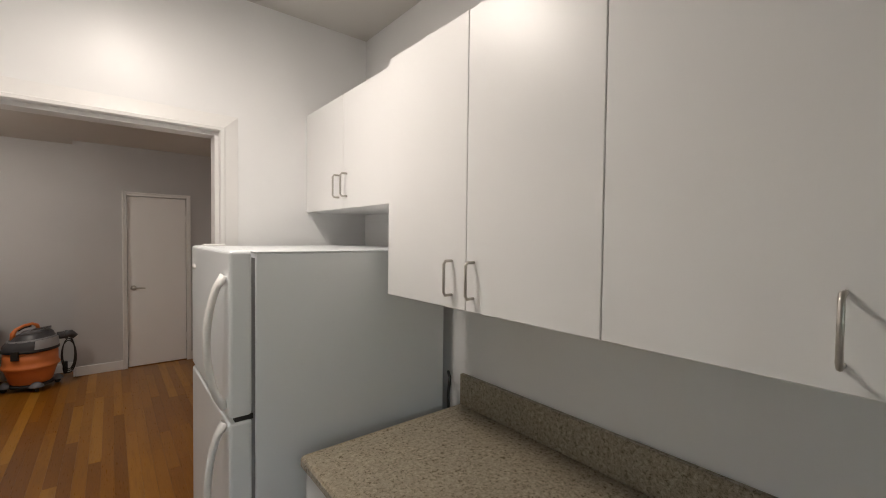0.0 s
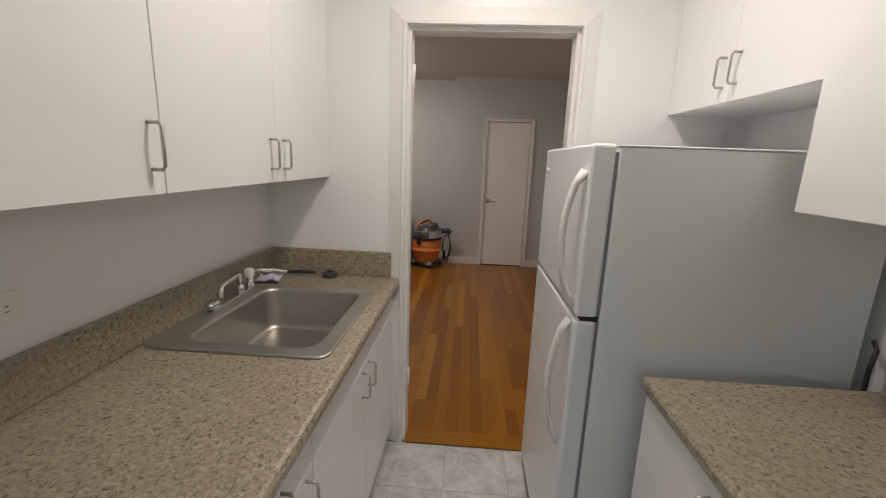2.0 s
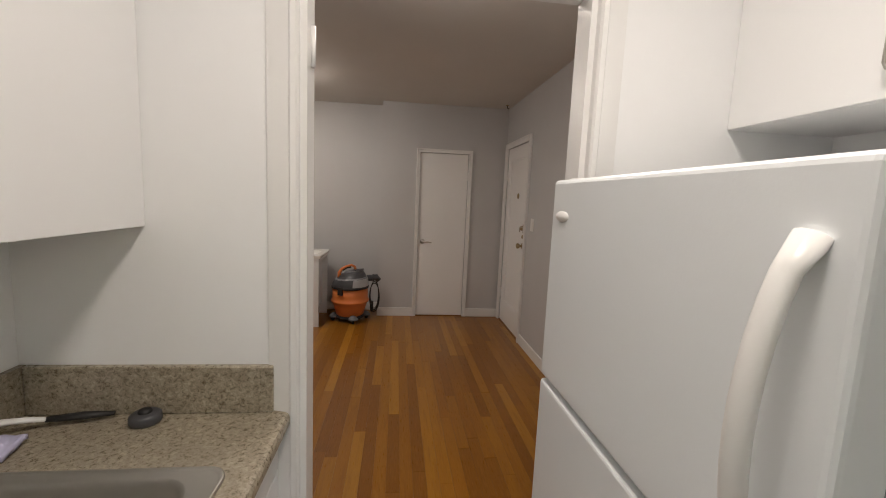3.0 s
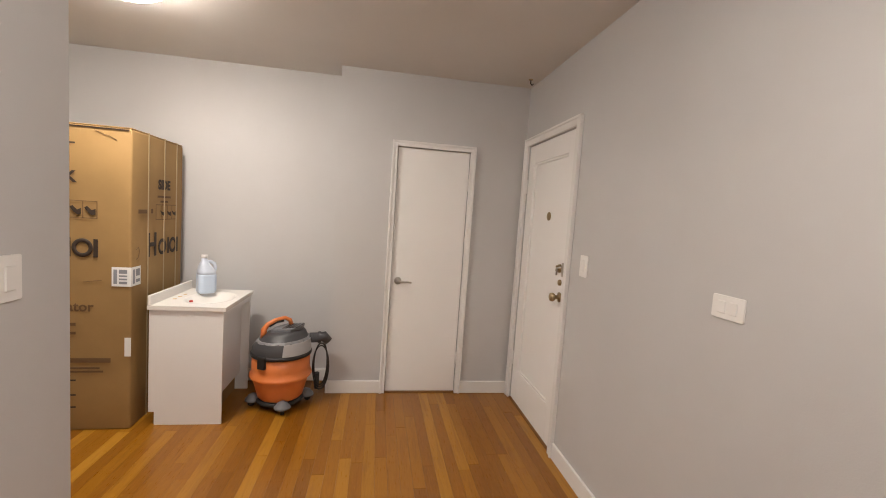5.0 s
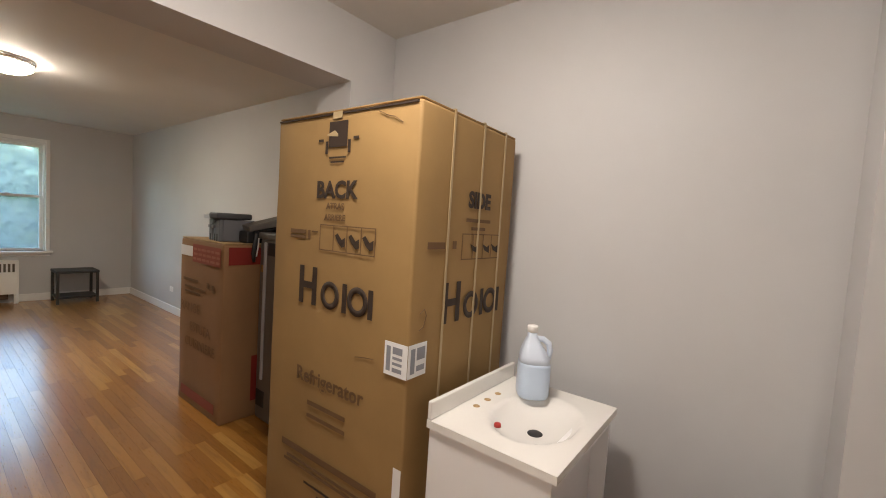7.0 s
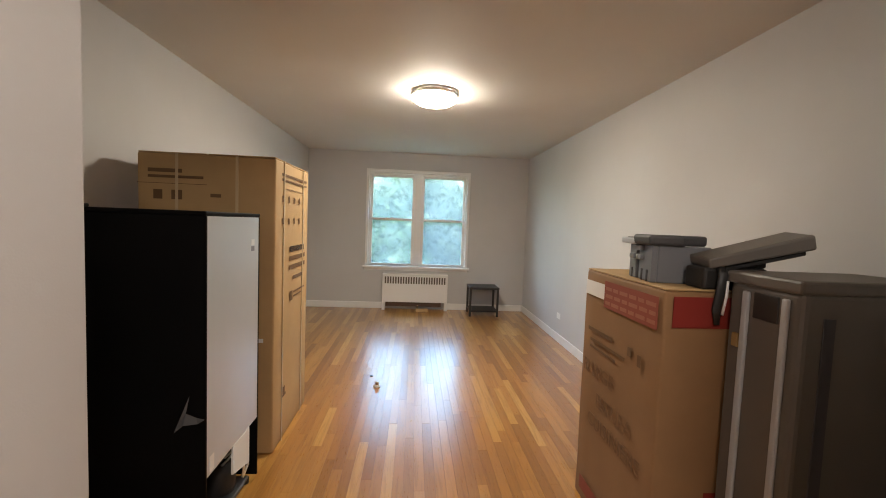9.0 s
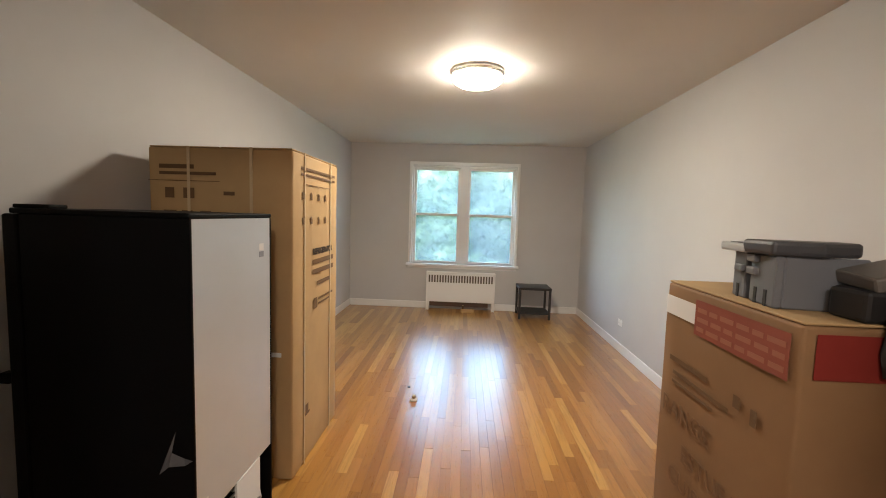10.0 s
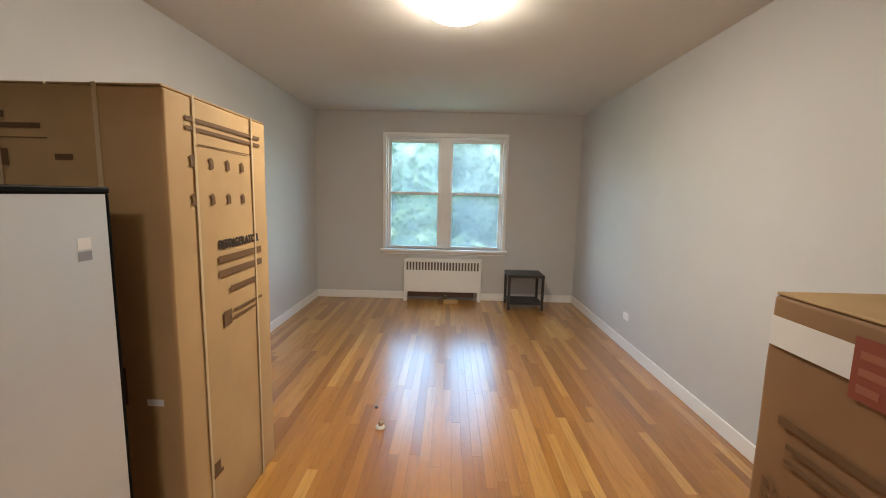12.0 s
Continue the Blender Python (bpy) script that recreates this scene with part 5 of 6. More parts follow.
# ---- living room ----
def unboxed_refrigerator():
    f = thing("black_refrigerator", -3.51, 4.505, 0, 0, "black refrigerator turned round, bare metal back with compressor opening", "refrigerator")
    W, D, Ht = 0.57, 0.60, 1.472
    # the local x runs along the back, y towards the wall
    bm = B()
    box(bm, -0.012, 0.0, -D, 0, 0.03, Ht - 0.012, 0.003, 1)
    box(bm, -W, -W + 0.012, -D, 0, 0.03, Ht - 0.012, 0.003, 1)
    box(bm, -W + 0.012, -0.012, -D, -0.012, 0.36, Ht - 0.012)
    box(bm, -W + 0.012, -0.012, -D, -0.30, 0.03, 0.36)
    part("body", bm, BLACK_GLOSS, f, "glossy black side panels")
    part("top_panel", bx(-W - 0.002, 0.002, -D - 0.03, 0.0, Ht - 0.012, Ht + 0.006, bev=0.004), BLACK_GLOSS, f)
    part("back_panel", bx(-W + 0.012, -0.012, -0.012, -0.002, 0.36, Ht - 0.014), GALV, f, "bare galvanised back panel")
    part("lower_cover", prism([(-W + 0.12, 0.36), (-0.26, 0.36), (-0.26, 0.22), (-W + 0.12, 0.17)], "y", -0.010, 0.001), PAPER, f, "white card cover")
    part("compressor", lathe([(0, 0), (0.08, 0), (0.09, 0.02), (0.09, 0.10), (0.07, 0.15), (0.03, 0.17), (0, 0.172)], 24, pose(-0.40, -0.14, 0.05)), RUBBER, f, "black compressor")
    part("copper_pipe", tube([(-0.40, -0.12, 0.2), (-0.42, -0.05, 0.27), (-0.48, -0.03, 0.22), (-0.51, -0.03, 0.12), (-0.47, -0.04, 0.07)], 0.007, 8), PLATE, f)
    part("copper_pipe", tube([(-0.36, -0.10, 0.2), (-0.37, -0.03, 0.28), (-0.44, -0.02, 0.18), (-0.45, -0.03, 0.09)], 0.007, 8), PLATE, f)
    part("drain_tray", bx(-0.52, -0.06, -0.26, -0.03, 0.03, 0.05, bev=0.004), DARK_GREY, f)
    part("rating_sticker", bx(-0.50, -0.46, -0.002, -0.001, 1.315, 1.345), PLATE, f, "small paper sticker")
    part("sticker_band", bx(-0.50, -0.46, -0.002, -0.001, 1.285, 1.31), PAPER_GREY, f)
    part("panel_notice", bx(-0.075, -0.035, -0.002, -0.001, 0.37, 0.44), PLATE, f, "small white notice")
    part("door", bx(-W - 0.001, 0.001, -D - 0.062, -D - 0.006, 0.04, Ht - 0.014, bev=0.008), BLACK_GLOSS, f)
    part("handle", bx(-0.03, 0.004, -D - 0.10, -D - 0.062, 0.86, 0.90, bev=0.006), BLACK_GLOSS, f)
    part("hinge", bx(-0.08, -0.01, -D - 0.03, -D + 0.10, Ht + 0.006, Ht + 0.02, bev=0.004), BLACK_GLOSS, f)
    for x in (-0.04, -W + 0.04):
        for y in (-0.05, -D + 0.05):
            part("foot", lathe([(0, 0), (0.018, 0), (0.02, 0.006), (0.02, 0.03), (0, 0.03)], 14, pose(x, y, 0)), RUBBER, f)
    # torn film hanging on the side
    t = bmesh.new()
    vs = [t.verts.new(p) for p in ((0.003, -0.035, 0.63), (0.008, -0.075, 0.65), (0.004, -0.062, 0.725), (0.010, -0.085, 0.66), (0.005, -0.125, 0.565), (0.012, -0.085, 0.600), (0.006, -0.03, 0.605), (0.008, 0.0, 0.625))]
    t.faces.new((vs[0], vs[1], vs[5], vs[6]))
    t.faces.new((vs[1], vs[2], vs[3]))
    t.faces.new((vs[1], vs[3], vs[4], vs[5]))
    t.faces.new((vs[0], vs[6], vs[7]))
    part("torn_film", merge(B(), t), mat("clear_film", (0.10, 0.10, 0.105), 0.2), f, "torn scrap of clear film")
    part("power_cord", tube([(-0.10, -0.1, 0.1), (-0.06, 0.03, 0.03), (0.03, 0.09, 0.008), (0.0, 0.16, 0.008), (-0.10, 0.17, 0.008), (-0.16, 0.12, 0.008)], 0.005, 7), RUBBER, f, "black power cord")
    return f


unboxed_refrigerator()


def second_box():
    W, D, Ht = 0.75, 0.78, 1.81
    b = thing("refrigerator_box", -4.695, 4.115, 0, 0, "tall brown cardboard refrigerator box standing by the side wall", "box")
    carton(W, D, Ht, CARD_PALE, b, 0.004, 4)
    sx, fy = W / 2 + 0.004, D / 2 + 0.005
    part("top_flap", bx(-W / 2 + 0.003, W / 2 - 0.003, -D / 2 + 0.003, -0.004, Ht + 0.001, Ht + 0.008, bev=0.002, seg=1), CARD_PALE, b)
    part("top_flap", bx(-W / 2 + 0.003, W / 2 - 0.003, 0.004, D / 2 - 0.003, Ht + 0.001, Ht + 0.008, bev=0.002, seg=1), CARD_PALE, b)
    for y in (-0.17, 0.17):
        bm = bx(sx - 0.001, sx + 0.0015, y - 0.008, y + 0.008, 0, Ht + 0.008)
        part("strap", bm, STRAP_PALE, b, "clear plastic strap")
    for x in (0.22, -0.22):
        part("strap", bx(x - 0.007, x + 0.007, fy - 0.001, fy + 0.0015, 0, Ht + 0.008), STRAP_PALE, b, "clear plastic strap")
    # the face towards the foyer
    strips(b, INK_FADED, "x", sx, [(-0.33, -0.14, 1.70, 1.722), (-0.33, -0.02, 1.668, 1.684), (-0.30, -0.25, 1.545, 1.60), (-0.20, -0.14, 1.545, 1.60), (0.02, 0.08, 1.565, 1.585), (-0.31, -0.24, 1.46, 1.48), (-0.21, -0.15, 1.46, 1.48), (-0.11, -0.05, 1.46, 1.48), (-0.39, -0.0, 1.635, 1.638)], "print_mark")
    # the long face towards the room
    strips(b, INK_FADED, "-y", fy, [(-0.30, 0.27, 1.722, 1.738), (-0.30, 0.27, 1.690, 1.704), (-0.20, 0.20, 1.642, 1.646)], "warning_line")
    for z in (1.58, 1.44):
        for i in range(4):
            x = 0.24 - i * 0.12
            part("pictogram", prism([(x - 0.016, z - 0.02), (x + 0.016, z - 0.02), (x + 0.006, z + 0.0), (x + 0.018, z + 0.016), (x, z + 0.024), (x - 0.014, z + 0.010)], "y", fy, fy + 0.0008), INK_FADED, b)
    lettering(b, "REFRIGERATOR", 0.050, INK, back_y(-0.08, fy, 1.25), bold=0.0025)
    strips(b, INK_FADED, "-y", fy, [(-0.28, 0.10, 1.175, 1.205), (-0.28, 0.10, 1.115, 1.145), (-0.22, 0.02, 1.04, 1.065)], "small_print")
    strips(b, INK_FADED, "-y", fy, [(0.02, 0.08, 0.90, 0.965), (-0.27, 0.0, 0.945, 0.958), (-0.20, 0.0, 0.915, 0.927)], "print_bar")
    strips(b, INK_FADED, "-y", fy, [(0.14, 0.22, 0.285, 0.30), (0.16, 0.20, 0.30, 0.35)], "small_print")
    strips(b, INK_FADED, "x", sx, [(0.17, 0.20, 0.70, 0.84)], "tear")
    part("tape_strip", bx(sx, sx + 0.0012, 0.27, 0.33, 0.70, 0.725), PAPER, b, "pale tape end")
    return b


second_box()


def range_box():
    W, D, Ht = 0.70, 0.70, 1.245
    b = thing("range_box", -3.63, 6.64, 0, 0, "brown cardboard stove box with red printed bands, top flaps open", "box")
    carton(W, D, Ht, CARD_RED, b, 0.005, 7)
    sx, fy = W / 2 + 0.005, -D / 2 - 0.006
    part("top_flap", bx(-W / 2 + 0.003, W / 2 - 0.003, -D / 2 + 0.003, -0.01, Ht + 0.001, Ht + 0.008, bev=0.002, seg=1), CARD_PALE, b)
    part("top_flap", bx(-W / 2 + 0.003, W / 2 - 0.003, 0.01, D / 2 - 0.003, Ht + 0.001, Ht + 0.008, bev=0.002, seg=1), CARD_PALE, b)
    part("red_band", bx(-0.125, W / 2 - 0.03, fy - 0.001, fy, 1.085, 1.215), ROSE_INK, b, "faded red printed band")
    part("white_band", bx(-W / 2 + 0.012, -0.125, fy - 0.001, fy, 1.12, 1.195), PAPER, b, "white printed band")
    items = []
    for z in (1.11, 1.145, 1.18):
        x = -0.110
        for k in range(6):
            w = 0.045 + 0.012 * ((k * 5 + int(z * 1000)) % 3)
            items.append((x, x + w, z - 0.008, z + 0.008))
            x += w + 0.015
    strips(b, mat("pale_rose_print", (0.34, 0.12, 0.07), 0.7), "y", fy - 0.0011, items, "band_print")
    part("red_band", bx(sx, sx + 0.001, -D / 2 + 0.03, D / 2 - 0.02, 1.105, 1.225), RED_INK, b, "bright red printed band")
    part("red_band", bx(sx, sx + 0.001, -0.14, 0.14, 0.12, 0.45), RED_INK, b, "bright red printed band")
    part("red_band", bx(-0.28, 0.28, fy - 0.001, fy, 0.06, 0.13), ROSE_INK, b, "faded red printed band")
    strips(b, INK_FADED, "y", fy, [(-0.28, -0.02, 0.935, 0.955), (-0.25, 0.10, 0.885, 0.90), (-0.25, 0.02, 0.85, 0.862), (0.12, 0.15, 0.92, 0.96), (0.20, 0.225, 0.90, 0.95)], "small_print")
    lettering(b, "RANGE", 0.10, INK_ROSE, front(-0.15, fy, 0.74))
    lettering(b, "ESTUFA", 0.10, INK_ROSE, front(0.02, fy, 0.60))
    lettering(b, "CUISINIERE", 0.10, INK_ROSE, front(0.02, fy, 0.48))
    return b


range_box()


def foam_pieces():
    """Grey moulded packing parts on top of the stove box."""
    z = 1.2535
    a = thing("plastic_bin_part", -3.56, 6.45, z, -8, "grey moulded plastic bin part standing on the stove box", "plastic part")
    a.scale = (0.82, 0.82, 1.0)
    t = 0.155
    for q in ((-0.13, -0.035, -0.13, -0.10, 0, t), (0.0, 0.16, -0.13, -0.10, 0, t), (-0.13, -0.10, -0.10, 0.16, 0, t), (0.13, 0.16, -0.10, 0.16, 0, t)):
        part("wall_panel", bx(*q, bev=0.005, seg=1), MID_GREY, a)
    part("recess", bx(-0.035, 0.0, -0.11, -0.10, 0.0, t), RUBBER, a)
    for x, z0, z1 in ((-0.085, 0.0, 0.045), (0.045, 0.0, 0.05), (0.11, 0.0, 0.05)):
        part("slot", bx(x - 0.009, x + 0.009, -0.1325, -0.1295, z0, z1), RUBBER, a)
    for x, z in ((-0.06, 0.10), (0.03, 0.10), (0.03, 0.14)):
        part("rib", bx(x - 0.03, x + 0.03, -0.150, -0.1285, z - 0.012, z + 0.012, bev=0.006), MID_GREY, a)
    part("lip", prism([(-0.20, -0.16), (0.02, -0.17), (0.02, 0.18), (-0.20, 0.17), (-0.225, 0.0)], "z", 0.155, 0.182, bev=0.008), LIGHT_GREY, a, "pale grey flared lip")
    part("lip_inside", prism([(-0.18, -0.13), (0.0, -0.14), (0.0, 0.15), (-0.18, 0.14)], "z", 0.1825, 0.185), DARK_GREY, a)
    part("bracket", prism([(0.0, -0.17), (0.17, -0.15), (0.19, 0.0), (0.15, 0.14), (0.02, 0.15)], "z", 0.157, 0.200, bev=0.012), DARK_GREY, a)
    c = thing("plastic_cover", -3.345, 6.46, 1.2535, 0, "long taupe plastic cover resting on black packing on the stove box", "plastic part")
    part("packing", bx(-0.055, 0.060, -0.02, 0.24, 0.0, 0.085, bev=0.012), RUBBER, c, "black packing block")
    part("packing", bx(-0.040, 0.050, 0.06, 0.24, 0.085, 0.122, bev=0.010), RUBBER, c, "black packing block")
    m = pose(0.015, 0.185, 0.150, 15, 4, -8)
    bm = bx(-0.075, 0.075, -0.185, 0.20, -0.030, 0.030, bev=0.010)
    for v in bm.verts:
        v.co.z *= 0.65 + 0.35 * (v.co.y + 0.185) / 0.385
    bmesh.ops.transform(bm, matrix=m, verts=bm.verts)
    part("cover", bm, TAUPE, c)
    bm = bx(-0.060, 0.060, -0.14, 0.17, -0.046, -0.029, bev=0.004, seg=1)
    bmesh.ops.transform(bm, matrix=m, verts=bm.verts)
    part("underside", bm, RUBBER, c)
    part("loose_strap", tube([(0.060, 0.045, 0.085), (0.082, 0.04, 0.060), (0.086, 0.03, 0.0), (0.084, 0.02, -0.07), (0.086, 0.025, -0.13)], [0.018, 0.018, 0.017, 0.016, 0.010], 10, flat=0.45), RUBBER, c, "black strap hanging down")
    part("strap_edge", tube([(0.094, 0.05, 0.040), (0.098, 0.045, -0.02), (0.096, 0.035, -0.09)], 0.005, 6), PLATE, c, "pale strap edge")
    p = thing("appliance_shell", -3.115, 6.775, 0, 0, "tall taupe plastic appliance shell standing against the stove box", "appliance part")
    part("body", bx(-0.145, 0.150, -0.25, 0.25, 0.0, 1.30, bev=0.022, seg=3), TAUPE, p)
    part("top_lip", bx(-0.150, 0.156, -0.262, 0.255, 1.29, 1.335, bev=0.010), TAUPE, p)
    part("rib", bx(-0.072, -0.044, -0.262, -0.248, 0.30, 1.27, bev=0.006), LIGHT_GREY, p, "pale raised rib")
    part("rib", bx(0.085, 0.110, -0.262, -0.248, 0.30, 1.27, bev=0.006), LIGHT_GREY, p, "pale raised rib")
    part("recess", bx(-0.030, 0.070, -0.254, -0.240, 1.18, 1.27, bev=0.003, seg=1), RUBBER, p, "dark moulded recess")
    part("brown_tab", bx(-0.105, -0.078, -0.262, -0.249, 1.06, 1.11, bev=0.003, seg=1), CARD, p, "brown tape tab")
    part("foot_notch", bx(-0.125, -0.02, -0.254, -0.24, 0.10, 0.22, bev=0.004, seg=1), RUBBER, p, "dark moulded recess")
    part("side_groove", bx(0.1495, 0.154, -0.18, -0.14, 0.10, 1.22, bev=0.001, seg=1), DARK_GREY, p)
    part("side_groove", bx(0.1495, 0.154, 0.12, 0.16, 0.10, 1.22, bev=0.001, seg=1), DARK_GREY, p)


TAUPE = paint("taupe_plastic", (0.13, 0.115, 0.10), 0.45, 0.08, 0.15)
foam_pieces()


def radiator_cover():
    r = thing("radiator_cover", -8.66, 5.38, 0, 0, "white sheet-metal radiator cover under the window", "radiator cover")
    w, Ht, d = 0.54, 0.60, 0.13
    bm = B()
    box(bm, 0.0, d, -w, -w + 0.02, 0.0, Ht, 0.003, 1)
    box(bm, 0.0, d, w - 0.02, w, 0.0, Ht, 0.003, 1)
    box(bm, 0.0, d, -w + 0.02, w - 0.02, Ht - 0.015, Ht, 0.003, 1)
    box(bm, d - 0.012, d, -w + 0.02, w - 0.02, 0.135, Ht - 0.16, 0.002, 1)
    box(bm, d - 0.012, d, -w + 0.02, w - 0.02, Ht - 0.045, Ht - 0.015, 0.002, 1)
    box(bm, d - 0.012, d, -w + 0.02, -w + 0.05, 0.0, 0.135, 0.002, 1)
    box(bm, d - 0.012, d, w - 0.05, w - 0.02, 0.0, 0.135, 0.002, 1)
    part("cover", bm, TRIM_PAINT, r)
    part("grille_backing", bx(d - 0.06, d - 0.05, -w + 0.02, w - 0.02, Ht - 0.17, Ht - 0.03), mat("dusty_grille", (0.15, 0.125, 0.10), 0.8), r)
    n = 24
    for i in range(n + 1):
        y = -w + 0.03 + i * (2 * w - 0.06) / n
        part("grille_bar", bx(d - 0.012, d, y - 0.009, y + 0.009, Ht - 0.16, Ht - 0.045), TRIM_PAINT, r)
    part("convector", bx(0.015, 0.10, -w + 0.06, w - 0.10, 0.06, 0.16, bev=0.004), mat("rusty_fins", (0.10, 0.06, 0.04), 0.8), r, "dusty brown convector")
    part("valve", tube([(0.06, 0.05, 0.0), (0.06, 0.05, 0.06), (0.10, 0.05, 0.085)], 0.014, 8), BRASS, r)
    return r


radiator_cover()
scrap = thing("wood_offcut", -8.46, 5.50, 0, 8, "pale wood offcut lying before the radiator cover", "offcut")
part("block", bx(-0.03, 0.03, -0.10, 0.10, 0, 0.045, bev=0.004), CARD_PALE, scrap)


def side_table():
    t = thing("side_table", -8.37, 6.48, 0, 0, "small black metal side table with a lower shelf", "table")
    w, d, h = 0.238, 0.20, 0.47
    part("tabletop", bx(-d, d, -w, w, h - 0.035, h, bev=0.004), TABLE_METAL, t)
    for x in (-d + 0.02, d - 0.02):
        for y in (-w + 0.02, w - 0.02):
            part("leg", bx(x - 0.016, x + 0.016, y - 0.016, y + 0.016, 0, h - 0.035, bev=0.002, seg=1), TABLE_METAL, t)
    part("shelf", bx(-d + 0.01, d - 0.01, -w + 0.01, w - 0.01, 0.075, 0.10, bev=0.003, seg=1), TABLE_METAL, t)
    return t


side_table()


def floor_fitting():
    n = thing("floor_cap", -5.37, 5.05, 0, 0, "small brass and white valve cap lying on the floor", "cap")
    part("collar", lathe([(0, 0), (0.030, 0), (0.032, 0.006), (0.026, 0.018), (0.018, 0.024), (0, 0.024)], 18), PLATE, n)
    part("knob", lathe([(0.0, 0.05), (0.012, 0.049), (0.017, 0.042), (0.016, 0.03), (0.012, 0.024)], 16, pose(0.008, 0.004, 0)), BRASS, n)
    c = thing("debris_chip", -5.62, 4.98, 0, 20, "small dark chip lying on the floor", "debris")
    part("chip", prism([(-0.015, -0.01), (0.012, -0.014), (0.018, 0.006), (-0.004, 0.014)], "z", 0, 0.008, bev=0.002), RUBBER, c)


floor_fitting()
outlet(-6.9, 7.23, 0.33, 0, "white outlet plate low on the side wall")


# ---- outside ----
def leaf_material(name, a, b):
    m = mat(name, a, 0.55)
    n = Nodes(m)
    rnd = n.t.nodes.new("ShaderNodeNewGeometry").outputs["Random Per Island"]
    n.colour(n.ramp(rnd, (0.0, tuple(c * 0.6 for c in a)), (0.5, a), (1.0, b)))
    return m


LEAVES = leaf_material("leaves", (0.040, 0.075, 0.030), (0.068, 0.112, 0.050))
# cooler, darker copy of the leaf colour, with shade put into it
LEAVES_COOL = leaf_material("shaded_leaves", (0.030, 0.052, 0.034), (0.050, 0.080, 0.052))


def bark():
    m = mat("bark", (0.1, 0.08, 0.06), 0.85)
    n = Nodes(m)
    a = n.noise(9, 6, 0.7, n.coords((1, 1, 0.25)))
    n.colour(n.ramp(a, (0.3, (0.05, 0.04, 0.03)), (0.7, (0.16, 0.13, 0.10))))
    n.bump(a, 0.5, 0.02)
    return m


BARK = bark()


def tree(x, y, z, height, spread, seed, leaves, label):
    rng = random.Random(seed)
    t = thing("tree", x, y, z, 0, label, "tree", "trees behind the window")
    bm = tube([(0, 0, 0), (0.1, 0.05, height * 0.25), (0.0, 0.15, height * 0.5), (0.15, 0.1, height * 0.8)], [0.24, 0.19, 0.13, 0.05], 10)
    clumps = []
    for i in range(16):
        a = rng.uniform(0, 2 * math.pi)
        h = height * rng.uniform(0.28, 0.78)
        r = spread * rng.uniform(0.55, 1.0)
        tip = Vector((r * math.cos(a), r * math.sin(a), h + height * rng.uniform(0.05, 0.22)))
        mid = tip * 0.5 + Vector((0, 0, h * 0.35))
        tube([(0.05, 0.1, h * 0.9), mid, tip], [0.07, 0.045, 0.015], 6, bm)
        clumps += [(tip, spread * 0.34), (mid * 0.6 + tip * 0.4, spread * 0.3)]
    for i in range(9):
        clumps.append((Vector((rng.uniform(-0.4, 0.4) * spread, rng.uniform(-0.4, 0.4) * spread, height * rng.uniform(0.7, 1.0))), spread * 0.36))
    part("trunk", bm, BARK, t)
    verts, faces = [], []
    for c, r in clumps:
        for _ in range(230):
            d = Vector((rng.gauss(0, 1), rng.gauss(0, 1), rng.gauss(0, 0.75)))
            d = d.normalized() * r * (rng.random() ** 0.45)
            p = c + d
            q = Euler((rng.uniform(-1.0, 1.0), rng.uniform(-1.0, 1.0), rng.uniform(0, 6.3))).to_matrix()
            s = rng.uniform(0.07, 0.15)
            k = len(verts)
            for u, v in ((-s, 0), (0, -0.55 * s), (s, 0), (0, 0.55 * s)):
                verts.append(p + q @ Vector((u, v, 0.12 * abs(u))))
            faces.append((k, k + 1, k + 2, k + 3))
    me = bpy.data.meshes.new("crown")
    me.from_pydata(verts, [], faces)
    me.materials.append(leaves)
    crown = new("crown", me)
    crown.parent = t
    return t


GROUND_Z = -4.2
tree(-16.5, 3.4, GROUND_Z, 7.3, 2.9, 11, LEAVES, "leafy green tree outside the window")
tree(-17.5, 7.6, GROUND_Z, 7.0, 3.0, 12, LEAVES_COOL, "leafy green tree outside the window")
tree(-22.0, 5.4, GROUND_Z, 8.8, 3.8, 13, LEAVES_COOL, "tall leafy tree outside the window")
tree(-22.5, 0.3, GROUND_Z, 8.0, 3.6, 14, LEAVES, "tall leafy tree outside the window")
tree(-28.0, 3.2, GROUND_Z, 11.0, 4.6, 16, LEAVES_COOL, "tall leafy tree outside the window")
tree(-28.5, 8.0, GROUND_Z, 10.5, 4.6, 17, LEAVES, "tall leafy tree outside the window")
tree(-23.5, 10.8, GROUND_Z, 8.4, 3.6, 15, LEAVES, "tall leafy tree outside the window")


def lawn():
    m = mat("lawn", (0.06, 0.1, 0.03), 0.9)
    n = Nodes(m)
    a = n.noise(0.8, 6, 0.7, n.coords())
    n.colour(n.ramp(a, (0.3, (0.035, 0.06, 0.02)), (0.7, (0.10, 0.14, 0.05))))
    return m


structure("ground", bx(-1500, 1500, -1500, 1500, GROUND_Z - 0.3, GROUND_Z), lawn(), "grassy ground outside the building", "ground")


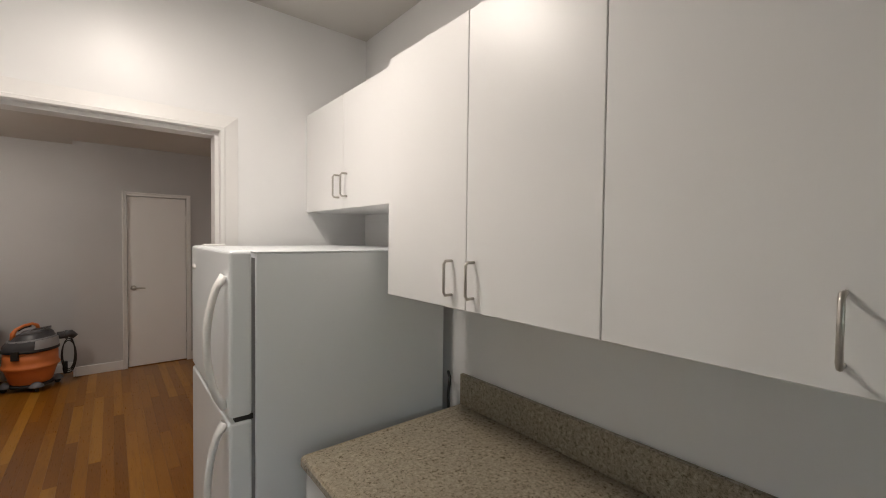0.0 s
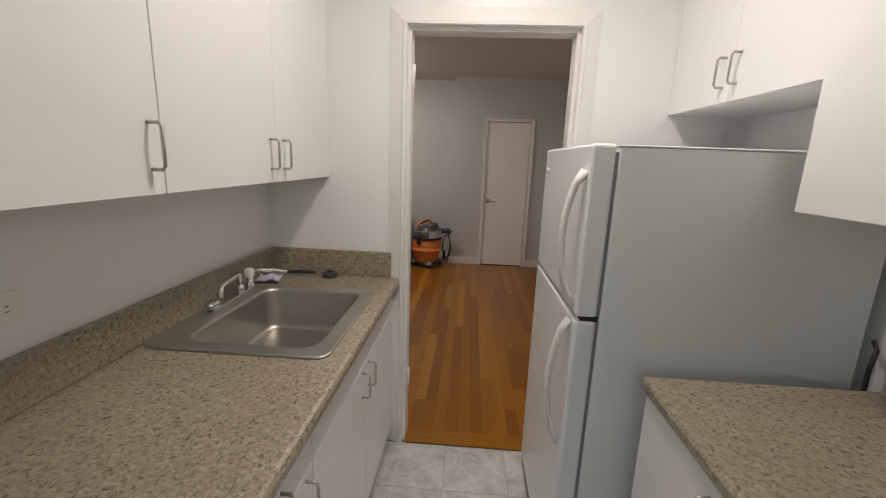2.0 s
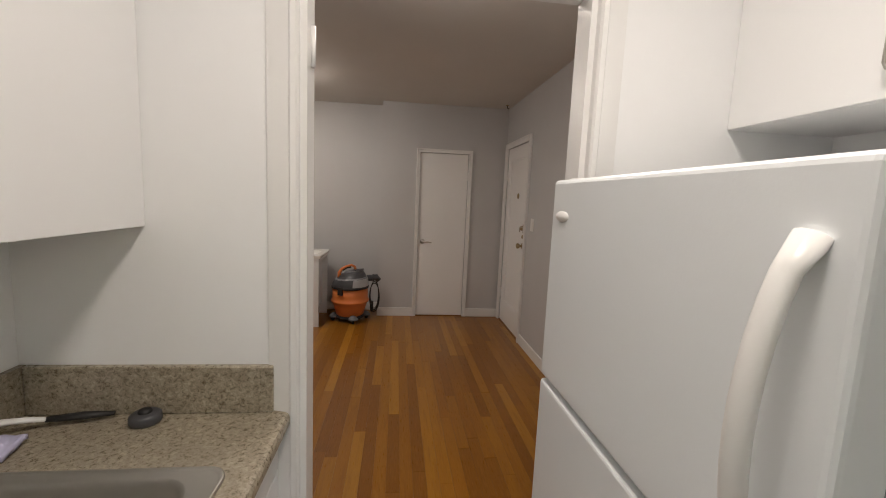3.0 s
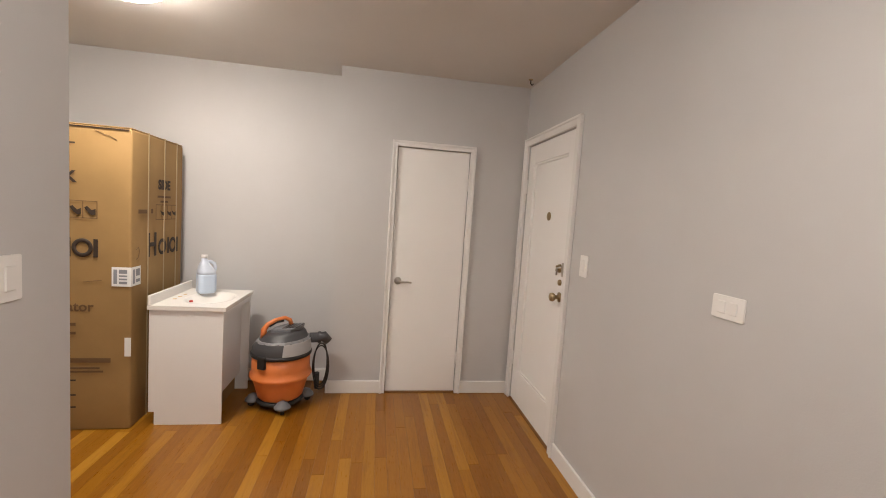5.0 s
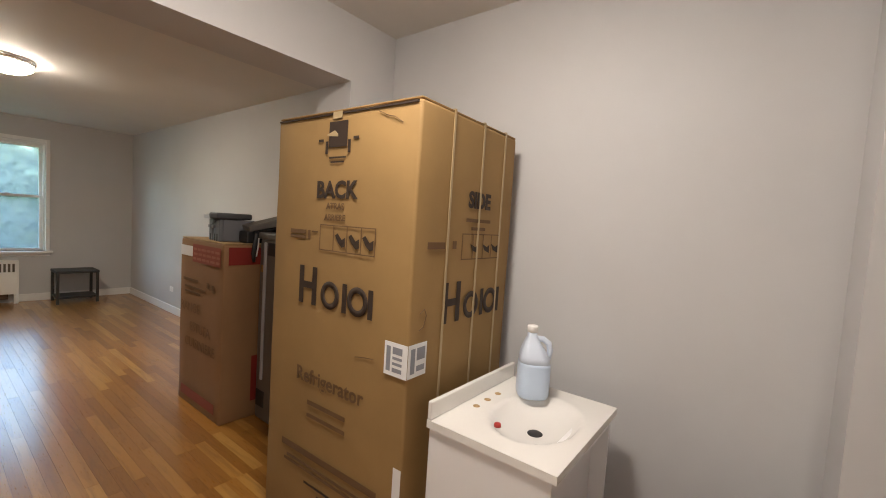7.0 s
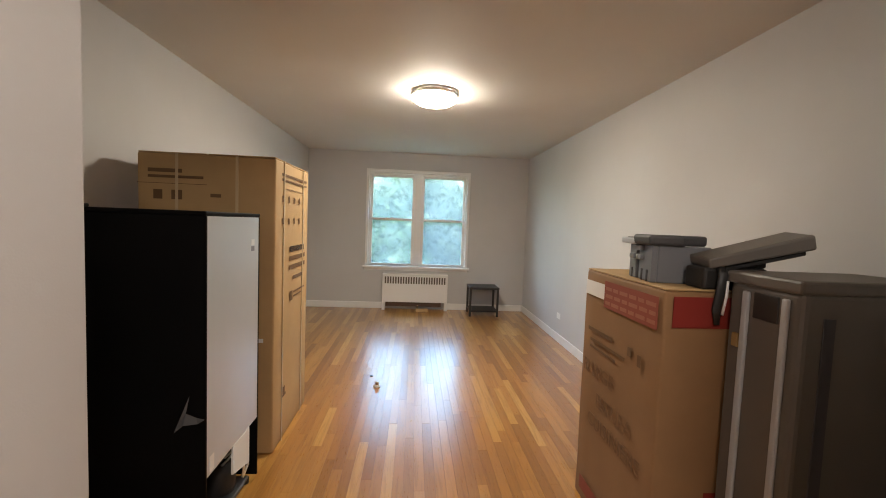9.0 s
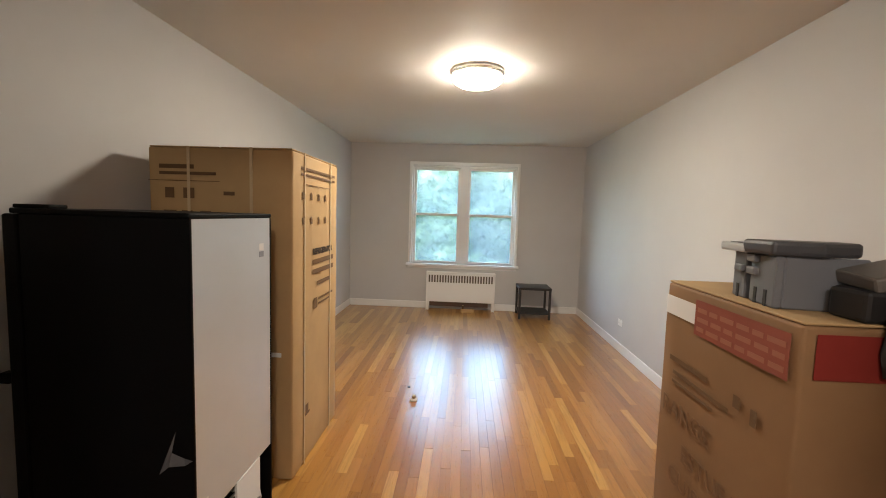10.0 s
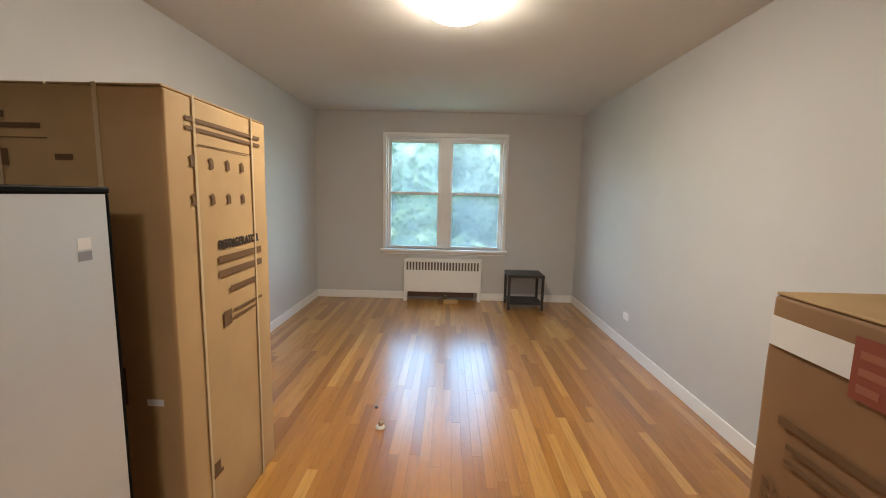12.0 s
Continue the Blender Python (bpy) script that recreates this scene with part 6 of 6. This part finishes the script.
# ---- floors, piece by piece ----
def strip_floor(name, label, rects, along, wide, seed, oak, stuff_rule=None):
    """Oak strips laid in rows inside rects (x0, x1, y0, y1); along is the strips' direction."""
    rng = random.Random(seed)
    bm = B()
    for r in rects:
        box(bm, *r, -0.12, -0.004)
    floor = structure(name, bm, SUBFLOOR, label, "floor")
    meshes = {}
    joined_v, joined_f = [], []
    for x0, x1, y0, y1 in rects:
        u0, u1, v0, v1 = (x0, x1, y0, y1) if along == "x" else (y0, y1, x0, x1)
        rows = max(1, round((v1 - v0) / wide))
        w = (v1 - v0) / rows
        for i in range(rows):
            vc = v0 + (i + 0.5) * w
            u = u0
            first = True
            while u < u1 - 0.01:
                ln = round(rng.uniform(0.45, 1.7) / 0.05) * 0.05
                if first:
                    ln, first = max(0.1, round(rng.uniform(0.15, 1.2) / 0.05) * 0.05), False
                ln = min(ln, u1 - u)
                if u1 - u - ln < 0.12:
                    ln = u1 - u
                uc = u + ln / 2
                g = 0.0003
                a, b = ln / 2 - g, w / 2 - g
                c = 0.0003
                key = (round(ln, 3), round(w, 4))
                vs = [(-a, -b, -0.006), (a, -b, -0.006), (a, b, -0.006), (-a, b, -0.006),
                      (-a, -b, -c), (a, -b, -c), (a, b, -c), (-a, b, -c),
                      (-a + c, -b + c, 0), (a - c, -b + c, 0), (a - c, b - c, 0), (-a + c, b - c, 0)]
                fs = [(0, 1, 5, 4), (1, 2, 6, 5), (2, 3, 7, 6), (3, 0, 4, 7), (4, 5, 9, 8), (5, 6, 10, 9), (6, 7, 11, 10), (7, 4, 8, 11), (8, 9, 10, 11)]
                px, py = (uc, vc) if along == "x" else (vc, uc)
                if stuff_rule and stuff_rule(px, py):
                    k = len(joined_v)
                    joined_v += [(px + p, py + q, s) for p, q, s in vs]
                    joined_f += [tuple(k + j for j in f) for f in fs]
                else:
                    if key not in meshes:
                        me = bpy.data.meshes.new("plank")
                        me.from_pydata(vs, [], fs)
                        me.materials.append(oak)
                        meshes[key] = me
                    pl = new("plank", meshes[key])
                    pl.parent = floor
                    pl.matrix_basis = pose(px, py, rng.uniform(-0.0004, 0.0004), 0, 0, (0 if along == "x" else 90) + (180 if rng.random() < 0.5 else 0))
                u += ln
    if joined_v:
        me = bpy.data.meshes.new("plank_field")
        me.from_pydata(joined_v, [], joined_f)
        me.materials.append(OAK_FAR)
        tagged(new("plank_field", me), kind="stuff").parent = floor
    return floor


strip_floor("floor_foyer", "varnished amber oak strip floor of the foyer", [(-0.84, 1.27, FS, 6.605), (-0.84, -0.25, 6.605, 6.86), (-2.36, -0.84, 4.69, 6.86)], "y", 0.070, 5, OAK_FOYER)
strip_floor("floor_living", "glossy varnished oak strip floor of the living room", [(-8.66, -2.66, 3.59, 7.23), (-2.66, -2.36, 4.69, 6.53)], "x", 0.060, 6, OAK,
            lambda x, y: x < -5.6 or y < 4.2 or y > 6.9)


# unseen slabs behind the closed doors, added to stop light through the gaps
structure("floor_closet", bx(-0.13, 1.29, 6.607, 7.20, -0.12, -0.005), SUBFLOOR, "unseen dark floor slab in the closet, added against light leaks", "floor")
structure("floor_hallway", bx(1.272, 1.60, 5.50, 6.70, -0.12, -0.005), SUBFLOOR, "unseen dark floor slab beyond the entrance door, added against light leaks", "floor")


def kitchen_floor():
    floor = structure("floor_kitchen", bx(KW, KE, -1.5, KN, -0.12, -0.004), mat("grout", (0.22, 0.21, 0.20), 0.8), "grey stone-look tile floor of the kitchen", "floor")
    s = 0.303
    me = bpy.data.meshes.new("tile")
    bm = bx(-s / 2 + 0.001, s / 2 - 0.001, -s / 2 + 0.001, s / 2 - 0.001, -0.004, 0.0)
    bm.to_mesh(me)
    bm.free()
    me.materials.append(TILE)
    for i in range(7):
        for j in range(13):
            x, y = KW + s * (i + 0.5), KN - 0.02 - s * (j + 0.5)
            t = new("tile", me)
            t.parent = floor
            t.matrix_basis = pose(x, y, 0, 0, 0, 90 * ((i * 3 + j * 7) % 4))


kitchen_floor()
